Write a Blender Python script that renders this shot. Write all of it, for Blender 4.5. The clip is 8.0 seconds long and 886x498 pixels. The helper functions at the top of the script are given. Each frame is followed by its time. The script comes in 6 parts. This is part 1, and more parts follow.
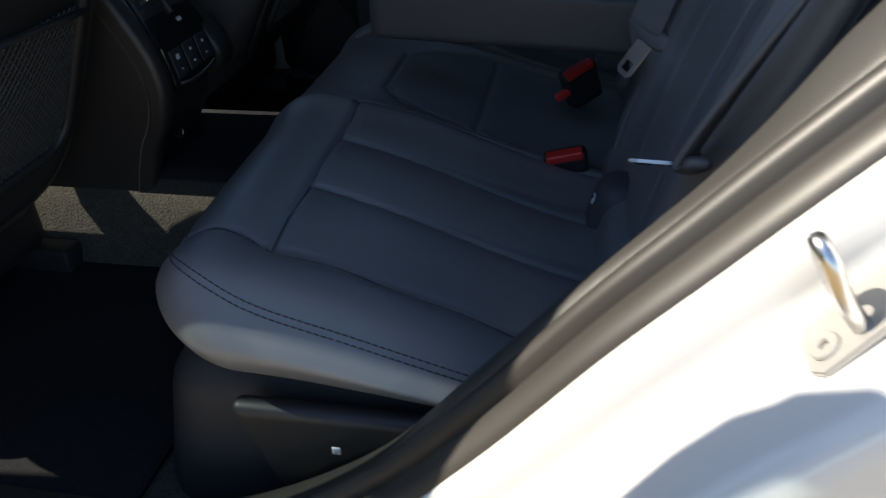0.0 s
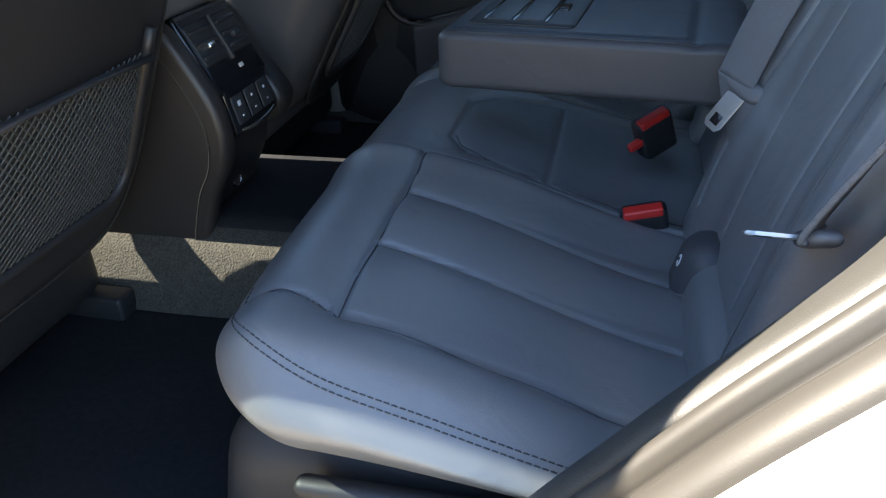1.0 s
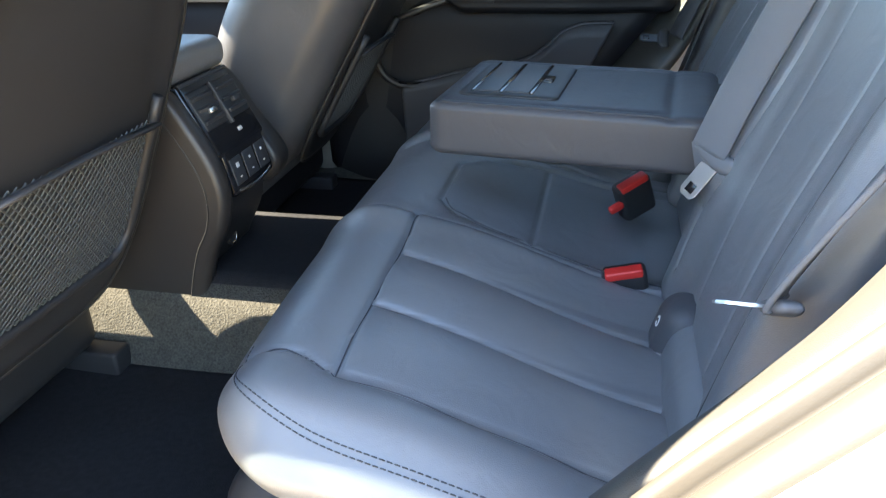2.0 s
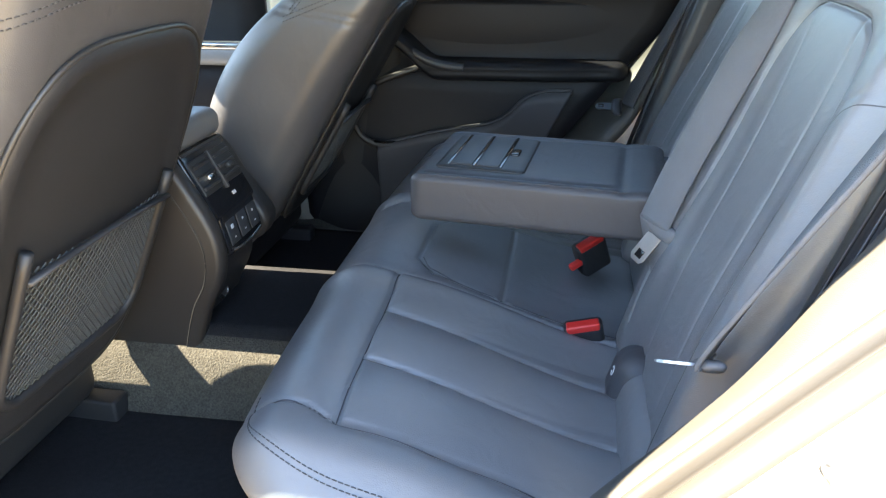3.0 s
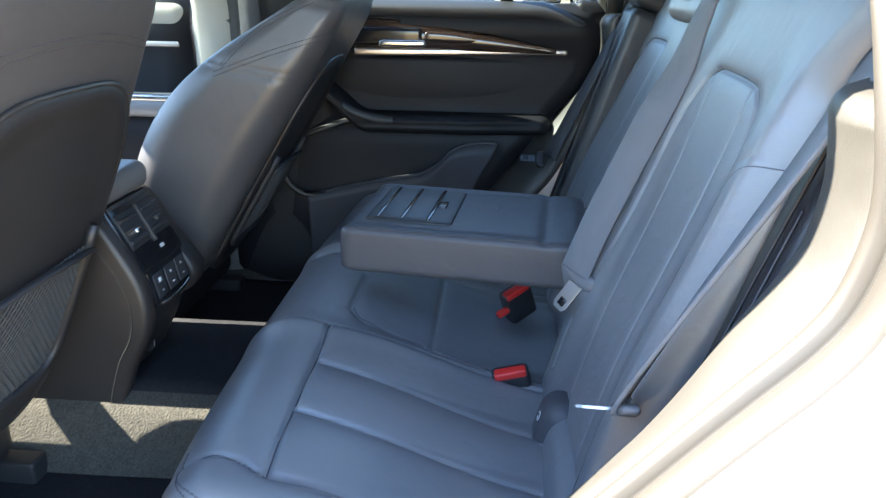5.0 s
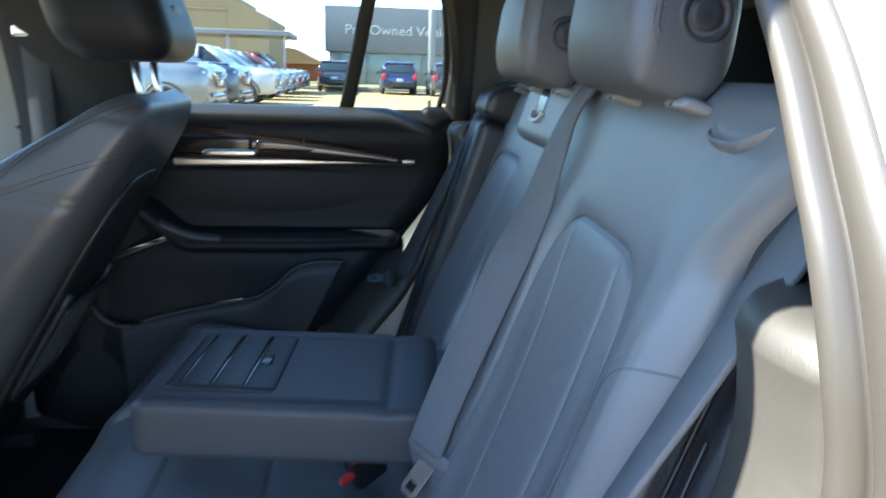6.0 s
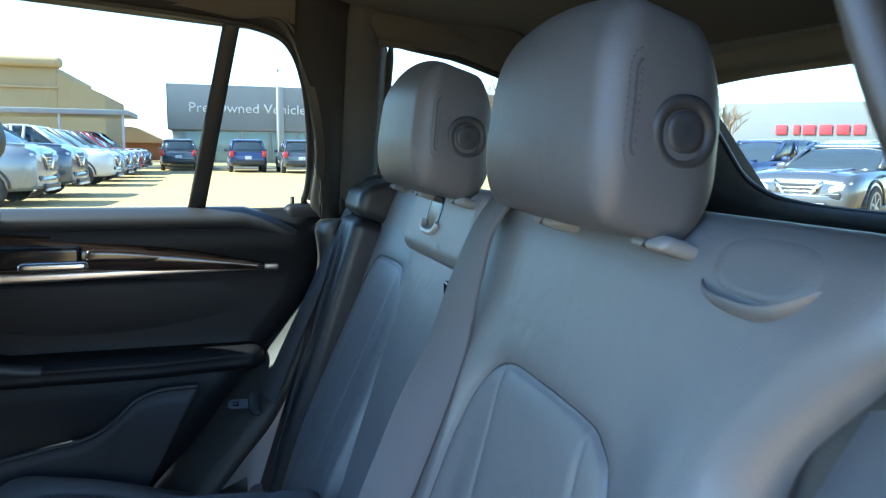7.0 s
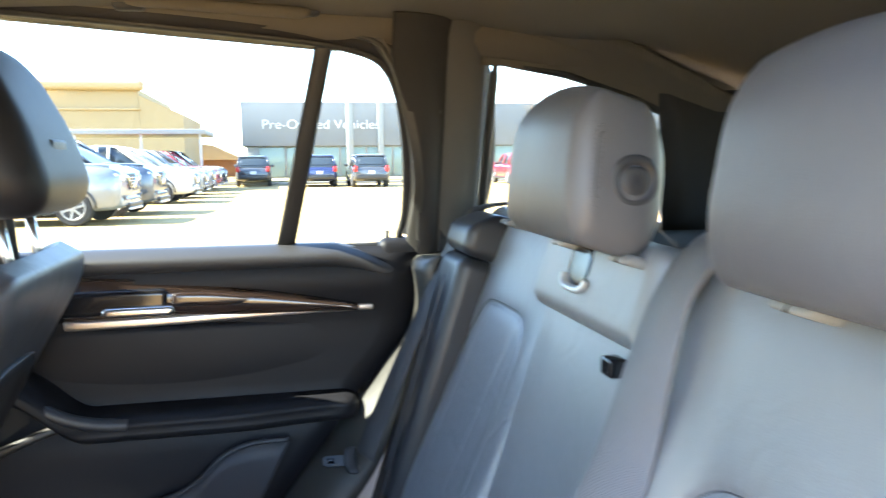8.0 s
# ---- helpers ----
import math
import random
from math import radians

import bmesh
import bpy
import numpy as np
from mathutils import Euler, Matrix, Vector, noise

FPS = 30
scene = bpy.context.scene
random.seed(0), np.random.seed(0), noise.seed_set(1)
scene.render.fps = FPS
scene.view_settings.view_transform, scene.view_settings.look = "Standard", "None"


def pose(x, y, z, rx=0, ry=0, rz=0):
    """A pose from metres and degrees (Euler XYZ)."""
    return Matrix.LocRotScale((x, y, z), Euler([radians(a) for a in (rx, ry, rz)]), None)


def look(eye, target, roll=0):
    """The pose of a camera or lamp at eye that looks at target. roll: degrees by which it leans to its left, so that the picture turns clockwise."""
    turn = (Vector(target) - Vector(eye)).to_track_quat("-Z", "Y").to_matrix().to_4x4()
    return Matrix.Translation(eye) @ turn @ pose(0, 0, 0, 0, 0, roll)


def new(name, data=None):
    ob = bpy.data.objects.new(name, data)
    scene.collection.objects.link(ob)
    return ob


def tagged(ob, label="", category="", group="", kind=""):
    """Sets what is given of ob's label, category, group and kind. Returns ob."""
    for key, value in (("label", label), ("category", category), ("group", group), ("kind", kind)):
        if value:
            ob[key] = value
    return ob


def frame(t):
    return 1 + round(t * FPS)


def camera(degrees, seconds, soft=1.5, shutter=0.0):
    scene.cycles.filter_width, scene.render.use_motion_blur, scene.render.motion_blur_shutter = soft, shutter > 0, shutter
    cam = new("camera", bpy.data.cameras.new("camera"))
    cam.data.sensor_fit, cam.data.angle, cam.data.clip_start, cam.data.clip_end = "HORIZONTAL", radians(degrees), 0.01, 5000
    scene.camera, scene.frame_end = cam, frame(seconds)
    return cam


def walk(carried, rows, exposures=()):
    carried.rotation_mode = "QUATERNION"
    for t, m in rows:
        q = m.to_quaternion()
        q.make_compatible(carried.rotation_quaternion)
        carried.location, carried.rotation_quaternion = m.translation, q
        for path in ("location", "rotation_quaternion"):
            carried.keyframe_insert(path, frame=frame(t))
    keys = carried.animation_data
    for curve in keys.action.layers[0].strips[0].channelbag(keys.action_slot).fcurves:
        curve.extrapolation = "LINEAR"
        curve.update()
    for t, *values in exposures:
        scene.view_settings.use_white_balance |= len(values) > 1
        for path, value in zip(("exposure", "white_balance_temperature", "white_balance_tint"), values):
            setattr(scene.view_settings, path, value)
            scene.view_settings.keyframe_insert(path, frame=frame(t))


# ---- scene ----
cam = camera(61.1, 8.0, soft=1.2, shutter=0.35)

PATH = [
    (0, (-0.0389, -1.0575, 1.029), (-0.3552, 0.6064, -0.034), -1.9),
    (0.5, (-0.0815, -1.0292, 1.027), (-0.4682, 0.6473, 0.007), -2.4),
    (1, (-0.0833, -1.0071, 1.026), (-0.5104, 0.6846, 0.049), -2.6),
    (1.5, (-0.0755, -1.0105, 1.034), (-0.5051, 0.7083, 0.108), -2.3),
    (2.8, (-0.0979, -1.1135, 1.119), (-0.4055, 0.6981, 0.331), -0.4),
    (3, (-0.0878, -1.131, 1.135), (-0.3882, 0.6852, 0.355), -0.3),
    (3.5, (-0.0861, -1.1561, 1.145), (-0.3505, 0.6782, 0.393), 0.1),
    (4, (-0.0851, -1.1742, 1.148), (-0.3227, 0.6727, 0.417), 0.4),
    (4.2, (-0.0842, -1.1773, 1.148), (-0.3106, 0.6741, 0.425), 0.4),
    (5.3, (-0.0778, -1.1125, 1.158), (-0.1517, 0.7839, 0.526), 1.1),
    (5.5, (-0.0746, -1.0706, 1.166), (-0.0988, 0.8373, 0.565), 1.1),
    (6, (-0.0392, -0.9493, 1.194), (0.1813, 0.9848, 0.737), 1.8),
    (6.5, (-0.0338, -0.8655, 1.211), (0.4241, 1.0512, 0.871), 1.4),
    (7, (-0.0476, -0.7837, 1.227), (0.5462, 1.1079, 0.967), 0.7),
    (7.5, (-0.0356, -0.7092, 1.234), (0.5554, 1.1875, 1.003), 0.7),
    (8, (-0.0756, -0.631, 1.256), (0.3436, 1.3107, 1.024), -0.6),
]
EXPOSURES = [(0.0, 1.55, 6500, 10), (0.5, 1.75, 6500, 10), (0.8, 2.5, 6600, 10), (1.0, 3.35, 6600, 10), (1.5, 4.4, 6950, 10), (3.0, 4.5, 7500, 11), (4.2, 4.5, 7000, 11),
             (5.5, 3.95, 6100, 9), (6.5, 3.4, 5750, 7), (7.0, 3.55, 5700, 5), (7.5, 4.25, 6550, 12), (8.0, 4.75, 6800, 15)]
walk(cam, [(t, look(eye, target, roll)) for t, eye, target, roll in PATH], EXPOSURES)

from mathutils.bvhtree import BVHTree

# ---- world, sun and exposure ----
SUN_TO = Vector((-0.752, 0.001, 0.658)).normalized()
world = bpy.data.worlds.new("sky_world")
scene.world = world
world.use_nodes = True
wn = world.node_tree.nodes
sky = wn.new("ShaderNodeTexSky")
sky.sky_type = "NISHITA"
sky.sun_disc = False
sky.sun_elevation = math.asin(SUN_TO.z)
sky.sun_rotation = math.atan2(SUN_TO.x, SUN_TO.y)
sky.air_density, sky.dust_density, sky.ozone_density = 1.0, 0.12, 2.0
wn["Background"].inputs[1].default_value = 0.10
world.node_tree.links.new(sky.outputs[0], wn["Background"].inputs[0])
sun = new("sun", bpy.data.lights.new("sun", "SUN"))
sun.data.energy, sun.data.angle, sun.data.color = 3.6, radians(0.5), (1.0, 0.90, 0.76)
sun.matrix_world = look(SUN_TO * 60, (0, 0, 0))


# ---- materials ----
def material(name, color, rough=0.5, metal=0.0, spread=0.15, scale=6.0, grain=0.0, grain_scale=400.0, spec=0.5, coat=0.0, stretch=(1, 1, 1), second=None, fleck=0.0, wrinkle=0.0):
    """A surface with large soft variation, fine grain in its colour and its relief, and uneven gloss."""
    m = bpy.data.materials.new(name)
    m.use_nodes = True
    n, l = m.node_tree.nodes, m.node_tree.links
    b = n["Principled BSDF"]
    b.inputs["Metallic"].default_value = metal
    b.inputs["Specular IOR Level"].default_value = spec
    b.inputs["Coat Weight"].default_value = coat
    tc, mp = n.new("ShaderNodeTexCoord"), n.new("ShaderNodeMapping")
    mp.inputs["Scale"].default_value = stretch
    l.new(tc.outputs["Object"], mp.inputs["Vector"])
    big, fine = n.new("ShaderNodeTexNoise"), n.new("ShaderNodeTexNoise")
    big.inputs["Scale"].default_value, big.inputs["Detail"].default_value = scale, 4
    fine.inputs["Scale"].default_value, fine.inputs["Detail"].default_value = grain_scale, 2
    for t in (big, fine):
        l.new(mp.outputs[0], t.inputs["Vector"])
    ramp = n.new("ShaderNodeMix")
    ramp.data_type = "RGBA"
    dark = [max(0.0, c * (1 - spread)) for c in color]
    light = [min(1, c * (1 + spread)) for c in (second or color)]
    ramp.inputs[6].default_value, ramp.inputs[7].default_value = (*dark, 1), (*light, 1)
    mixed = n.new("ShaderNodeMath")
    mixed.operation = "MULTIPLY_ADD"
    mixed.inputs[1].default_value, mixed.inputs[2].default_value = fleck, 0
    l.new(fine.outputs["Fac"], mixed.inputs[0])
    add = n.new("ShaderNodeMath")
    add.operation = "MULTIPLY_ADD"
    add.inputs[1].default_value = 1 - fleck
    l.new(big.outputs["Fac"], add.inputs[0])
    l.new(mixed.outputs[0], add.inputs[2])
    l.new(add.outputs[0], ramp.inputs[0])
    l.new(ramp.outputs[2], b.inputs["Base Color"])
    rr = n.new("ShaderNodeMapRange")
    rr.inputs[3].default_value, rr.inputs[4].default_value = max(0.02, rough - 0.07), min(1, rough + 0.07)
    l.new(big.outputs["Fac"], rr.inputs[0])
    l.new(rr.outputs[0], b.inputs["Roughness"])
    if grain:
        bump = n.new("ShaderNodeBump")
        bump.inputs["Strength"].default_value, bump.inputs["Distance"].default_value = grain, 0.6 / grain_scale
        l.new(fine.outputs["Fac"], bump.inputs["Height"])
        l.new(bump.outputs[0], b.inputs["Normal"])
        if wrinkle:
            soft_, fold = n.new("ShaderNodeTexNoise"), n.new("ShaderNodeBump")
            soft_.inputs["Scale"].default_value, soft_.inputs["Detail"].default_value, soft_.inputs["Distortion"].default_value = 22.0, 2.5, 0.8
            l.new(mp.outputs[0], soft_.inputs["Vector"])
            fold.inputs["Strength"].default_value, fold.inputs["Distance"].default_value = wrinkle, 0.006
            l.new(soft_.outputs["Fac"], fold.inputs["Height"])
            l.new(fold.outputs[0], bump.inputs["Normal"])
    return m


def woven(m):
    """Adds the fine diagonal ribs of belt webbing to a material's relief."""
    n, l = m.node_tree.nodes, m.node_tree.links
    tc, wave, bump = n.new("ShaderNodeTexCoord"), n.new("ShaderNodeTexWave"), n.new("ShaderNodeBump")
    wave.bands_direction = "DIAGONAL"
    wave.inputs["Scale"].default_value, wave.inputs["Distortion"].default_value = 420.0, 0.6
    bump.inputs["Strength"].default_value, bump.inputs["Distance"].default_value = 0.4, 0.0004
    b = n["Principled BSDF"]
    grain = b.inputs["Normal"].links[0].from_node
    l.new(tc.outputs["Object"], wave.inputs["Vector"])
    l.new(wave.outputs["Fac"], bump.inputs["Height"])
    l.new(bump.outputs[0], grain.inputs["Normal"])
    return m


def glass_material(name, tint=(0.67, 0.73, 0.735)):
    m = bpy.data.materials.new(name)
    m.use_nodes = True
    n, l = m.node_tree.nodes, m.node_tree.links
    n.remove(n["Principled BSDF"])
    clear, gloss, mix, fr = n.new("ShaderNodeBsdfTransparent"), n.new("ShaderNodeBsdfGlossy"), n.new("ShaderNodeMixShader"), n.new("ShaderNodeLayerWeight")
    power, scaled = n.new("ShaderNodeMath"), n.new("ShaderNodeMath")
    power.operation, scaled.operation = "POWER", "MULTIPLY_ADD"
    power.inputs[1].default_value, scaled.inputs[1].default_value, scaled.inputs[2].default_value = 5.0, 0.6, 0.03
    clear.inputs[0].default_value = (*tint, 1)
    gloss.inputs["Roughness"].default_value = 0.02
    l.new(fr.outputs["Facing"], power.inputs[0])
    l.new(power.outputs[0], scaled.inputs[0])
    l.new(scaled.outputs[0], mix.inputs[0])
    l.new(clear.outputs[0], mix.inputs[1])
    l.new(gloss.outputs[0], mix.inputs[2])
    l.new(mix.outputs[0], n["Material Output"].inputs[0])
    return m


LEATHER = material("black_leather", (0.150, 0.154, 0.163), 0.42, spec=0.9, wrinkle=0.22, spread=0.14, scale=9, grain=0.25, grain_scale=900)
LEATHER_HR = material("headrest_leather", (0.090, 0.091, 0.098), 0.46, wrinkle=0.14, spread=0.1, scale=12, grain=0.22, grain_scale=900)
BOLSTER = material("side_trim_plastic", (0.036, 0.034, 0.029), 0.5, spec=0.9, wrinkle=0.15, spread=0.1, scale=9, grain=0.3, grain_scale=900)
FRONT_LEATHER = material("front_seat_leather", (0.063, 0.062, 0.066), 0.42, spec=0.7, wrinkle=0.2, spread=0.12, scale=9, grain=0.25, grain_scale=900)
# Seat leather made darker: shade around the armrest put into its colour.
DIMMED_LEATHER = material("dimmed_leather", (0.060, 0.060, 0.066), 0.48, spec=0.35, wrinkle=0.25, spread=0.12, scale=9, grain=0.25, grain_scale=900)
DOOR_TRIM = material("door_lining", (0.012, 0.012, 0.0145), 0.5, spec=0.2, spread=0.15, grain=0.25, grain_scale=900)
STITCH = material("black_thread", (0.045, 0.045, 0.05), 0.6)
PLASTIC = material("black_plastic", (0.022, 0.022, 0.024), 0.5, grain=0.25, grain_scale=1200)
# Lighter than the door lining: light caught by the pocket, put into colour.
LIT_POCKET = material("lit_pocket_plastic", (0.045, 0.045, 0.050), 0.6, grain=0.25, grain_scale=900)
SOFT_TRIM = material("dark_soft_trim", (0.030, 0.030, 0.033), 0.5, grain=0.25, grain_scale=900)
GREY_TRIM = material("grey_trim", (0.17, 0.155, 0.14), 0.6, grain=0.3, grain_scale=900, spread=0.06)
# Sunlight put into the colour: pillar edge and front sill pad.
SUNLIT_TRIM = material("sunlit_trim", (0.30, 0.28, 0.24), 0.6, grain=0.3, grain_scale=900, spread=0.06)
BLACK_LEATHER = material("black_bolster_leather", (0.024, 0.024, 0.027), 0.38, spread=0.12, scale=9, grain=0.25, grain_scale=900)
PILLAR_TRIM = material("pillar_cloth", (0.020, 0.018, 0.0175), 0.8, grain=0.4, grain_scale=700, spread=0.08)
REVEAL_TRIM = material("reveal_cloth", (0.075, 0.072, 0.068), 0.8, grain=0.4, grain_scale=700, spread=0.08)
HEAD_THREAD = material("grey_thread", (0.075, 0.076, 0.084), 0.6)
COLLAR = material("grey_collar", (0.22, 0.22, 0.22), 0.45)
RUBBER = material("rubber_seal", (0.040, 0.037, 0.032), 0.45, grain=0.1, grain_scale=900)
BLACK_RUBBER = material("black_rubber", (0.018, 0.018, 0.018), 0.5)
GLOSS_BLACK = material("gloss_black", (0.012, 0.012, 0.014), 0.14)
# Lighter than the black carpet it stands for: sun patches put into colour.
CARPET = material("carpet", (0.050, 0.047, 0.040), 0.95, spread=1.6, scale=70, grain=1.0, grain_scale=330, fleck=0.75, spec=0.1)
MAT = material("floor_mat", (0.020, 0.020, 0.022), 0.95, spread=0.4, scale=120, grain=0.8, grain_scale=500, spec=0.1)
HEADLINER = material("headliner", (0.120, 0.106, 0.086), 0.95, grain=0.5, grain_scale=900, spread=0.06, spec=0.1)
WHITE_PAINT = material("white_body_paint", (0.72, 0.72, 0.70), 0.25, spread=0.03, coat=0.6)
CHROME = material("satin_chrome", (0.72, 0.70, 0.68), 0.22, metal=1.0, spread=0.05)
SATIN = material("satin_silver", (0.52, 0.52, 0.52), 0.42, metal=0.6, spread=0.05)
ZINC = material("zinc_plate", (0.36, 0.35, 0.33), 0.40, metal=0.35, spread=0.06, scale=40)
CONSOLE_TRIM = material("brown_black_trim", (0.026, 0.023, 0.022), 0.45, grain=0.25, grain_scale=900, spread=0.08)
STEEL = material("steel", (0.60, 0.60, 0.59), 0.3, metal=1.0, spread=0.1, scale=60)
BUTTON = material("button_plastic", (0.036, 0.037, 0.041), 0.5, spread=0.06, grain=0.15, grain_scale=900)
BRUSHED = material("brushed_trim", (0.62, 0.56, 0.52), 0.35, metal=0.9, spread=0.05)
RED = material("red_button", (0.62, 0.03, 0.025), 0.4, spread=0.05)
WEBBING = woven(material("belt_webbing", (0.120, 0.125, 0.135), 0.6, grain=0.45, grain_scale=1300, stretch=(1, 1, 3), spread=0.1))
WOOD = material("dark_wood", (0.018, 0.012, 0.010), 0.2, spread=0.5, scale=10, stretch=(1, 14, 14), coat=0.5, second=(0.042, 0.026, 0.020))
WHITE_MARK = material("white_mark", (0.7, 0.7, 0.7), 0.5)
NET = material("net_cord", (0.055, 0.060, 0.063), 0.7)
GLASS = glass_material("window_glass")
DARKENED_GLASS = glass_material("darkened_glass", (0.10, 0.11, 0.112))
CLEAR_GLASS = glass_material("windscreen_glass", (0.88, 0.90, 0.90))


# ---- building helpers ----
def mesh_from(verts, faces, smooth=True):
    me = bpy.data.meshes.new("mesh")
    me.from_pydata([tuple(map(float, v)) for v in verts], [], faces)
    me.validate()
    me.update()
    if smooth:
        me.polygons.foreach_set("use_smooth", [True] * len(me.polygons))
    return me


def world_of(ob):
    if ob.parent:
        return world_of(ob.parent) @ ob.matrix_parent_inverse @ ob.matrix_basis
    return ob.matrix_basis.copy()


def thing(name, base, label, category, group="", kind=""):
    ob = new(name)
    ob.empty_display_size = 0.05
    ob.matrix_basis = base if isinstance(base, Matrix) else Matrix.Translation(base)
    return tagged(ob, label, category, group, kind)


def part(name, me, mat, parent=None, label="", local=False):
    """One mesh object under a thing or a part. Its coordinates are the world's, or, if local, those of its parent."""
    if isinstance(me, bmesh.types.BMesh):
        bm, me = me, bpy.data.meshes.new(name)
        bm.to_mesh(me)
        bm.free()
    me.name = name
    if mat and not me.materials:
        me.materials.append(mat)
    ob = new(name, me)
    if parent:
        ob.parent = parent
        if not local:
            ob.matrix_parent_inverse = world_of(parent).inverted()
    if label:
        ob["label"] = label
    return ob


def steps(h, r, m, k):
    a = h - r
    return np.concatenate([np.linspace(-h, -a, k + 1)[:-1], np.linspace(-a, a, m + 1), np.linspace(a, h, k + 1)[1:]])


def soft(half, r, m=(4, 4, 4), k=4, f=None):
    """A box with rounded edges, finely divided; f bends it: an array of points in, an array out."""
    half = np.array(half, float)
    r = np.minimum(np.array(r if hasattr(r, "__len__") else (r, r, r), float), half * 0.999)
    ax = [steps(half[i], r[i], m[i], k) for i in range(3)]
    n = [len(a) - 1 for a in ax]
    ids, verts, faces = {}, [], []

    def vid(i, j, l):
        key = (i, j, l)
        if key not in ids:
            ids[key] = len(verts)
            verts.append((ax[0][i], ax[1][j], ax[2][l]))
        return ids[key]
    for i in range(n[0]):
        for j in range(n[1]):
            faces.append([vid(i, j, 0), vid(i, j + 1, 0), vid(i + 1, j + 1, 0), vid(i + 1, j, 0)])
            faces.append([vid(i, j, n[2]), vid(i + 1, j, n[2]), vid(i + 1, j + 1, n[2]), vid(i, j + 1, n[2])])
    for i in range(n[0]):
        for l in range(n[2]):
            faces.append([vid(i, 0, l), vid(i + 1, 0, l), vid(i + 1, 0, l + 1), vid(i, 0, l + 1)])
            faces.append([vid(i, n[1], l), vid(i, n[1], l + 1), vid(i + 1, n[1], l + 1), vid(i + 1, n[1], l)])
    for j in range(n[1]):
        for l in range(n[2]):
            faces.append([vid(0, j, l), vid(0, j, l + 1), vid(0, j + 1, l + 1), vid(0, j + 1, l)])
            faces.append([vid(n[0], j, l), vid(n[0], j + 1, l), vid(n[0], j + 1, l + 1), vid(n[0], j, l + 1)])
    p = np.array(verts)
    q = np.clip(p, -(half - r), half - r)
    d = (p - q) / r
    ln = np.linalg.norm(d, axis=1, keepdims=True)
    ln[ln < 1e-9] = 1
    p = q + d / ln * r
    if f:
        p = f(p)
    return mesh_from(p, faces)


def placed(m):
    """A bend for soft(): puts the points at a pose."""
    a = np.array(m)
    return lambda p: p @ a[:3, :3].T + a[:3, 3]


def line_dist(p, q, pts):
    """Distance of the points (p, q) from a polyline."""
    best = np.full(len(p), 1e9)
    for (ax, ay), (bx, by) in zip(pts[:-1], pts[1:]):
        vx, vy = bx - ax, by - ay
        t = np.clip(((p - ax) * vx + (q - ay) * vy) / (vx * vx + vy * vy), 0, 1)
        best = np.minimum(best, np.hypot(p - ax - t * vx, q - ay - t * vy))
    return best


def groove(p, q, lines, depth=0.006, width=0.005):
    d = np.full(len(p), 1e9)
    for pts in lines:
        d = np.minimum(d, line_dist(p, q, pts))
    return depth * np.exp(-(d / width) ** 2) + depth * 0.5 * np.exp(-(d / (width * 4)) ** 2)


def sm(a, b, x):
    t = np.clip((x - a) / (b - a), 0, 1)
    return t * t * (3 - 2 * t)


def spline(pts, n=6):
    """Points of a smooth curve through the given ones."""
    pts = [Vector(p) for p in pts]
    out = []
    for i in range(len(pts) - 1):
        p0, p1, p2, p3 = pts[max(i - 1, 0)], pts[i], pts[i + 1], pts[min(i + 2, len(pts) - 1)]
        for s in range(n):
            t = s / n
            out.append(0.5 * ((2 * p1) + (p2 - p0) * t + (2 * p0 - 5 * p1 + 4 * p2 - p3) * t * t + (3 * p1 - p0 - 3 * p2 + p3) * t ** 3))
    return out + [pts[-1]]


def tube(pts, r, n=8, closed=False, flat=1.0):
    """A round (or flattened) cord along points."""
    pts = [Vector(p) for p in pts]
    m = len(pts)
    verts, faces = [], []
    up = Vector((0, 0, 1))
    for i, p in enumerate(pts):
        t = (pts[(i + 1) % m if closed else min(i + 1, m - 1)] - pts[(i - 1) % m if closed else max(i - 1, 0)])
        t = t.normalized() if t.length > 1e-9 else Vector((1, 0, 0))
        a = t.cross(up)
        a = a.normalized() if a.length > 1e-4 else t.cross(Vector((1, 0, 0))).normalized()
        b = a.cross(t)
        for j in range(n):
            w = 2 * math.pi * j / n
            verts.append(p + a * (r * math.cos(w)) + b * (r * flat * math.sin(w)))
    rings = m if closed else m - 1
    for i in range(rings):
        for j in range(n):
            k = (i + 1) % m
            faces.append([i * n + j, i * n + (j + 1) % n, k * n + (j + 1) % n, k * n + j])
    if not closed:
        faces.append(list(range(n))[::-1])
        faces.append([(m - 1) * n + j for j in range(n)])
    return mesh_from(verts, faces)


def ribbon(pts, side, width, thick=0.0015):
    """A flat strap along points; side: its direction across, at each point or for all."""
    pts = [Vector(p) for p in pts]
    sides = [Vector(s).normalized() for s in side] if hasattr(side[0], "__len__") else [Vector(side).normalized()] * len(pts)
    verts, faces = [], []
    for i, p in enumerate(pts):
        t = (pts[min(i + 1, len(pts) - 1)] - pts[max(i - 1, 0)]).normalized()
        nrm = t.cross(sides[i]).normalized() * thick
        s = sides[i] * width / 2
        for q in (p - s - nrm, p - s * 0.96 - nrm * 1.6, p + s * 0.96 - nrm * 1.6, p + s - nrm, p + s + nrm, p + s * 0.96 + nrm * 1.6, p - s * 0.96 + nrm * 1.6, p - s + nrm):
            verts.append(q)
    for i in range(len(pts) - 1):
        for j in range(8):
            faces.append([i * 8 + j, i * 8 + (j + 1) % 8, i * 8 + 8 + (j + 1) % 8, i * 8 + 8 + j])
    faces.append(list(range(8))[::-1])
    faces.append([(len(pts) - 1) * 8 + j for j in range(8)])
    return mesh_from(verts, faces)


